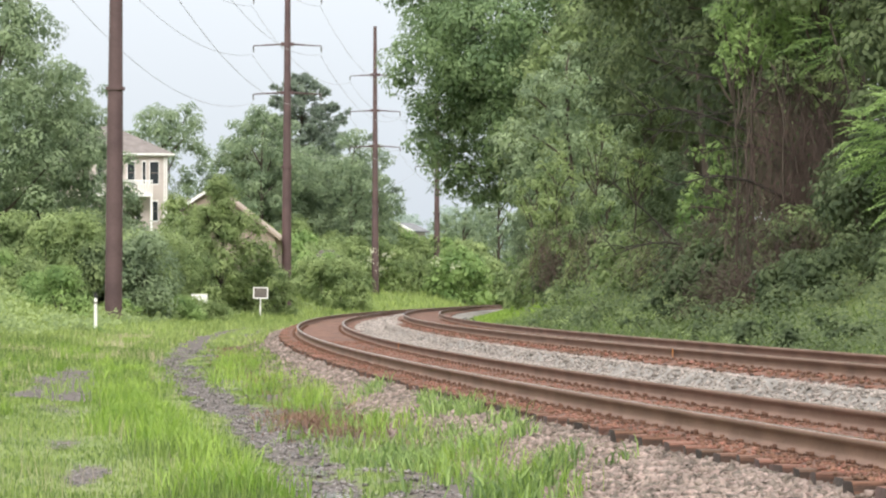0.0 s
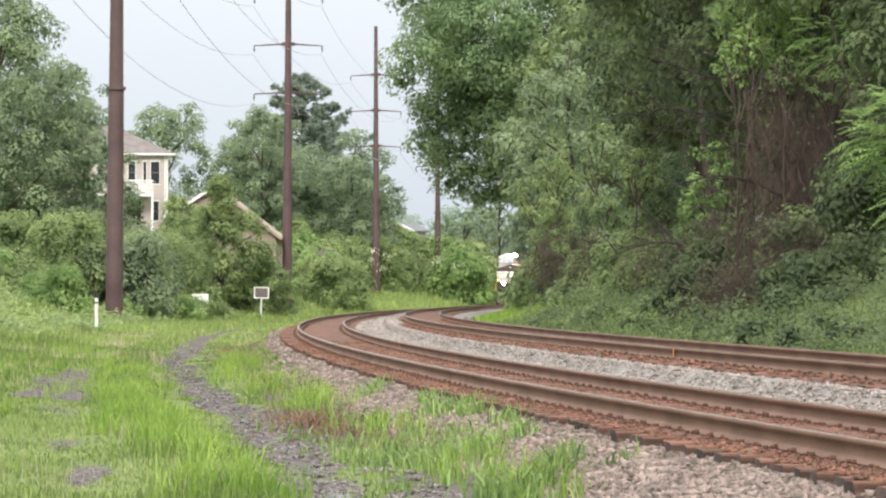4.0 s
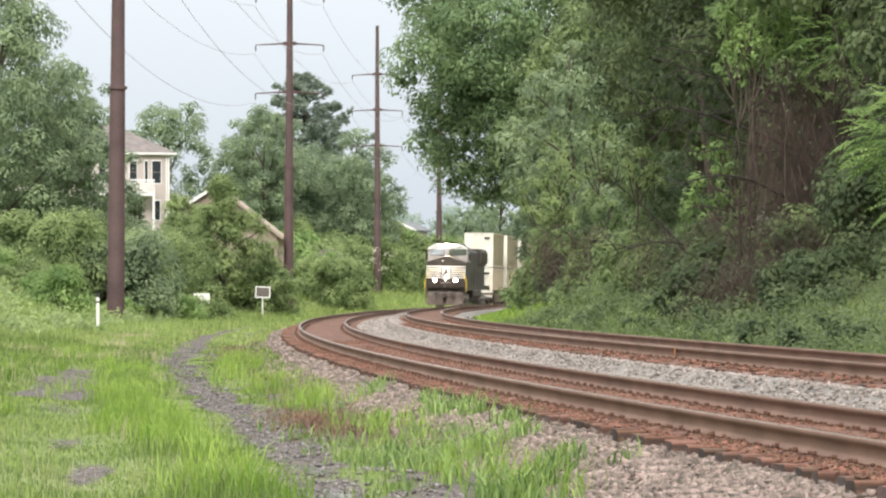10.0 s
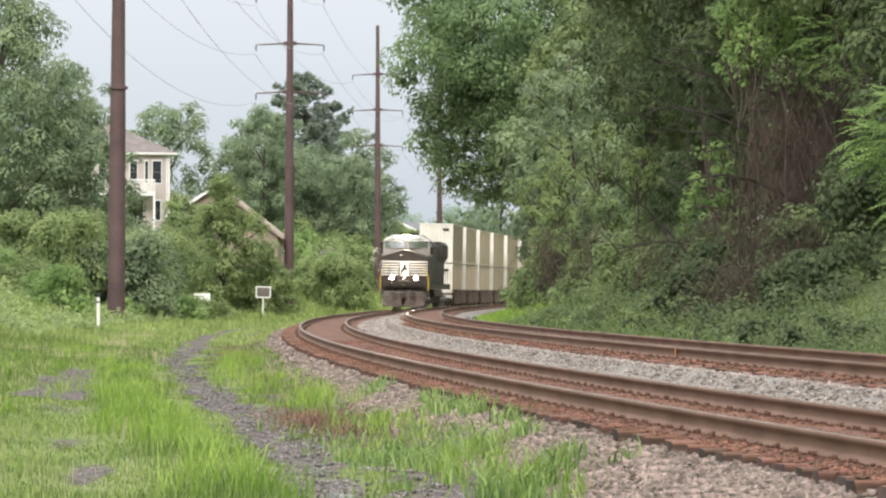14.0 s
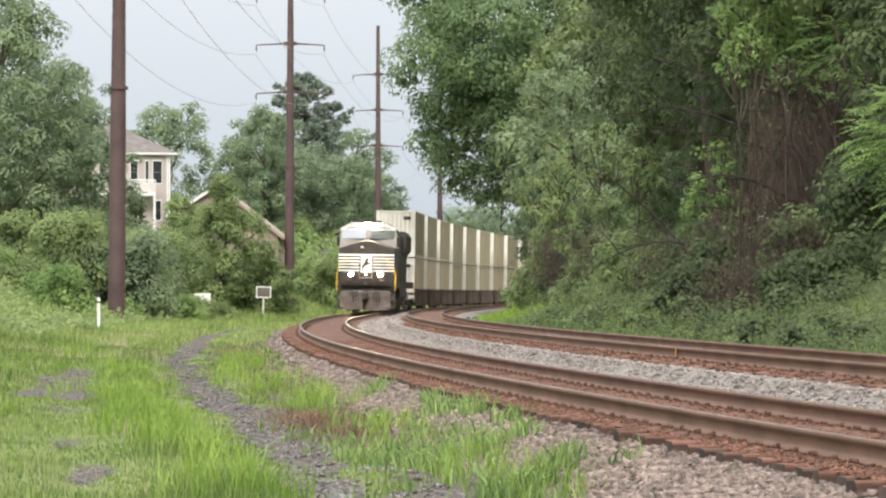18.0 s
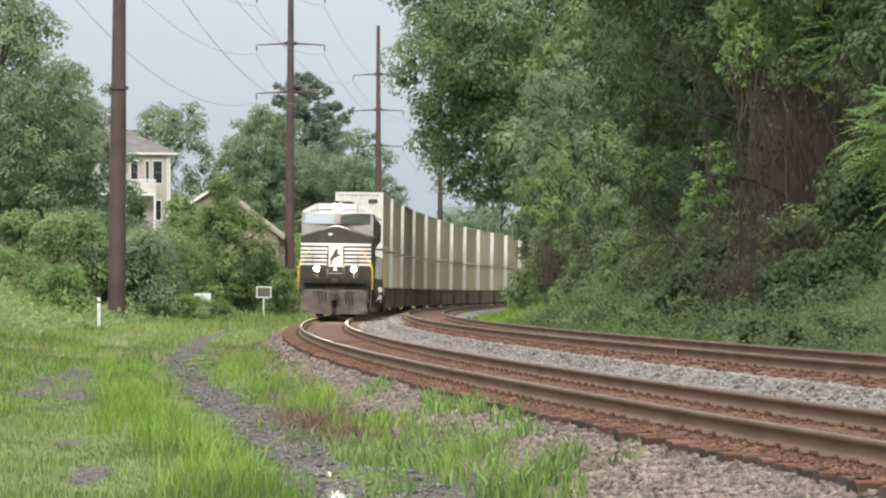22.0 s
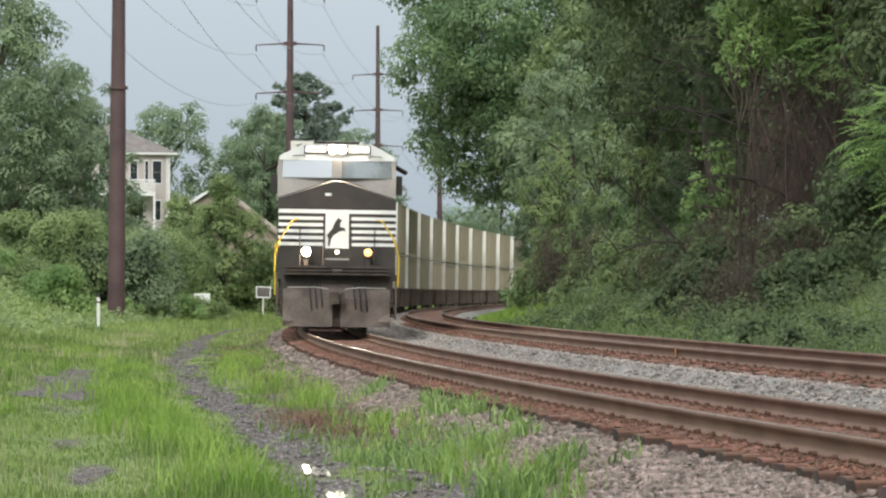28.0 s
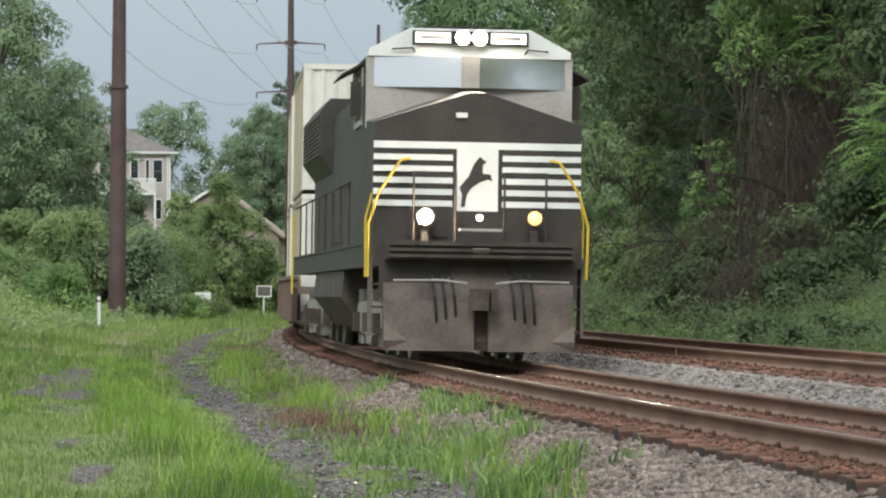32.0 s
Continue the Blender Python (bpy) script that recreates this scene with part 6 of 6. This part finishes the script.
            part("hood_door", boxes((min(s * 1.125, s * 1.145), max(s * 1.125, s * 1.145), y, y + 0.74, 1.9, 4.1)), M["black"], hood)
        for k in range(10):
            part("louvre", boxes((min(s * 1.382, s * 1.405), max(s * 1.382, s * 1.405), 15.7, 20.9, 3.6 + k * 0.08, 3.64 + k * 0.08)), M["grime"], hood)
        part("walkway", boxes((min(s * 1.12, s * 1.52), max(s * 1.12, s * 1.52), 5.0, 22.0, 1.682, 1.72)), M["black"], top)
        runs = [([(s * 1.5, y, 1.72), (s * 1.5, y, 2.72)], 0.017) for y in np.arange(5.6, 21.6, 2.0)]
        part("walkway_handrail", tubes(*runs, ([(s * 1.5, 5.2, 2.72), (s * 1.5, 21.6, 2.72)], 0.02)), M["grime"], top)
        part("rear_handrail", tubes(([(s * 1.56, 21.5, 0.95), (s * 1.56, 21.5, 2.6)], 0.022)), M["yellow"], top)
        part("air_reservoir", tube(bmesh.new(), [(s * 1.25, 7.3, 1.12), (s * 1.25, 9.6, 1.12)], 0.2, 12), M["grime"], top)
    part("fuel_tank", prism(bmesh.new(), [(-1.45, 1.34), (1.45, 1.34), (1.5, 0.9), (1.1, 0.4), (-1.1, 0.4), (-1.5, 0.9)], "y", 7.2, 14.9), M["grime"], top, bevel=0.05)
    bogie(top, 4.0, (-2.0, 0.0, 2.0), 0.53, TURNING)
    bogie(top, 18.1, (-2.0, 0.0, 2.0), 0.53, TURNING)
    return top


# ---- containers and well cars ----
BOX_W, BOX_H, BOX_L = 2.44, 2.86, 9.2


def corrugated(length, height_, pitch, depth):
    """A ribbed panel's outline along its length: (along, out)."""
    pts, a = [], 0.0
    while a < length - pitch * 0.5:
        pts += [(a, 0), (a + pitch * 0.25, 0), (a + pitch * 0.38, -depth), (a + pitch * 0.87, -depth)]
        a += pitch
    return [p for p in pts if p[0] < length] + [(length, 0)]


def container():
    top = tagged(new("shipping_container"), "cream ribbed steel shipping container stacked on the train", "container", "containers on the train")
    w, h, l = BOX_W / 2, BOX_H, BOX_L
    for s in (-1, 1):
        prof = corrugated(l - 0.3, h, 0.28, 0.036)
        V, F = [], []
        for i, (a, d) in enumerate(prof):
            x = s * (w - 0.02 + d)
            V += [(x, 0.15 + a, 0.14), (x, 0.15 + a, h - 0.1)]
            if i:
                F.append((2 * i - 2, 2 * i, 2 * i + 1, 2 * i - 1))
        part("side_panel", raw("side_panel", V, F, M["cream"]), None, top)
        part("side_rail", boxes((min(s * w, s * (w - 0.06)), max(s * w, s * (w - 0.06)), 0.16, l - 0.16, h - 0.1, h), (min(s * w, s * (w - 0.06)), max(s * w, s * (w - 0.06)), 0.16, l - 0.16, 0, 0.15)), M["cream"], top)
        for y in (0.0, l - 0.16):
            part("corner_post", boxes((min(s * w, s * (w - 0.16)), max(s * w, s * (w - 0.16)), y, y + 0.16, 0.13, h - 0.13)), M["cream_post"], top)
            for z in (0, h - 0.125):
                part("corner_casting", boxes((min(s * (w + 0.003), s * (w - 0.165)), max(s * (w + 0.003), s * (w - 0.165)), y - 0.003, y + 0.163, z, z + 0.125)), M["cream_post"], top)
    for y, sgn in ((0.03, 1), (l - 0.03, -1)):
        V, F = [], []
        for i, (a, d) in enumerate(corrugated(BOX_W - 0.3, h, 0.26, 0.04)):
            yy = y - sgn * d
            V += [(-w + 0.15 + a, yy, 0.12), (-w + 0.15 + a, yy, h - 0.1)]
            if i:
                F.append((2 * i - 2, 2 * i, 2 * i + 1, 2 * i - 1))
        part("end_panel", raw("end_panel", V, F, M["cream_post"]), None, top)
    for y in (0, l - 0.1):
        for z, dz in ((h - 0.12, 0.12), (0, 0.13)):
            part("end_header", boxes((-w + 0.165, w - 0.165, y, y + 0.1, z, z + dz)), M["cream_post"], top)
    part("roof", boxes((-w + 0.05, w - 0.05, 0.08, l - 0.08, h - 0.05, h - 0.01)), M["cream"], top)
    part("floor", boxes((-w + 0.05, w - 0.05, 0.1, l - 0.1, 0.06, 0.13)), M["grime"], top)
    part("data_panel", boxes((w - 0.75, w - 0.3, -0.012, 0.0, h - 0.55, h - 0.35)), M["grime"], top, "dark unreadable lettering bar")
    return top


UNIT, INSET, FIRST = 11.8, 1.3, 25.9


def well_car():
    top = tagged(new("well_car"), "grimy low well car carrying stacked containers", "well car", "well cars of the train")
    L = UNIT
    for s in (-1, 1):
        part("side_sill", prism(bmesh.new(), [(0.6, 1.1), (1.1, 0.32), (L - 1.1, 0.32), (L - 0.6, 1.1), (L - 0.6, 1.28), (0.6, 1.28)], "x", min(s * 1.3, s * 1.42), max(s * 1.3, s * 1.42)), M["well"], top)
        part("top_chord", boxes((min(s * 1.28, s * 1.48), max(s * 1.28, s * 1.48), 0.5, L - 0.5, 1.283, 1.36)), M["well"], top)
        for k in range(9):
            y = 1.3 + k * (L - 2.6) / 8
            part("side_post", boxes((min(s * 1.422, s * 1.47), max(s * 1.422, s * 1.47), y - 0.06, y + 0.06, 0.35, 1.28)), M["well"], top)
    part("floor", boxes((-1.3, 1.3, 0.9, L - 0.9, 0.28, 0.36)), M["grime"], top)
    part("end_platform", boxes((-1.3, 1.3, -0.3, 0.85, 0.95, 1.12), (-1.3, 1.3, L - 0.85, L - 0.05, 0.95, 1.12)), M["well"], top)
    wheels = []
    bogie(top, 0.0, (-0.86, 0.86), 0.42, wheels)
    return top


loco = locomotive()
CARS = [well_car()]
for i in range(15):
    CARS.append(copy_thing(CARS[0], pose(0, 0, 0)))
LOWER = [container()]
for i in range(31):
    LOWER.append(copy_thing(LOWER[0], pose(0, 0, 0)))
# Tail of the loco joined to the first platform by a drawbar
bar = part("drawbar", boxes((-0.12, 0.12, 22.0, 26.6, 0.8, 1.0)), M["grime"], loco)


def riding(s_front, fore, aft, origin=0.0, z=0.0, tilt=0.9):
    """The pose of a vehicle whose front stands at s_front on the near track and whose pivots lie at fore and aft behind it."""
    a, b = Vector(along(s_front + fore)), Vector(along(s_front + aft))
    d = (b - a).normalized()
    p = a + d * (origin - fore)
    return pose(p.x, p.y, 0, 0, 0, math.degrees(math.atan2(-d.x, d.y))) @ pose(0, 0, 0, 0, tilt, 0) @ pose(0, 0, z)


def motions():
    times = [0.5 * i for i in range(65)]
    # The train still slows a little as it comes round the bend
    front = lambda t: FRONT_END + SPEED * (32 - t) + 0.11 * max(0.0, 8.5 - t) ** 2
    walk(loco, [(t, riding(front(t), 4.0, 18.1)) for t in times])
    for i, car in enumerate(CARS):
        a = FIRST + i * UNIT
        walk(car, [(t, riding(front(t) + a, 0, UNIT)) for t in times])
        for k in (0, 1):
            walk(LOWER[2 * i + k], [(t, riding(front(t) + a, 0, UNIT, INSET, 0.362 + k * (BOX_H + 0.10))) for t in times])
    # From the crossing on, the two ditch lights flash by turns
    for (lens, x), first in zip(DITCH, (26.2, 26.7)):
        rows, turn = [(0, 0)], 0
        for k in range(12):
            t = first + 0.5 * k
            if t < 31.9:
                rows += [(t + 0.034 * j, turn + 60 * j) for j in range(4)]
                turn += 180
        rows.append((32, turn))
        walk(lens, [(t, pose(x, 0.315, LAMP_Z, 0, 0, a)) for t, a in rows])
    for ob, y, rad in TURNING[:6]:
        walk(ob, [(i / 15, pose(0, y, rad) @ Matrix.Rotation(SPEED * i / 15 / rad, 4, "X")) for i in range(481)])


motions()
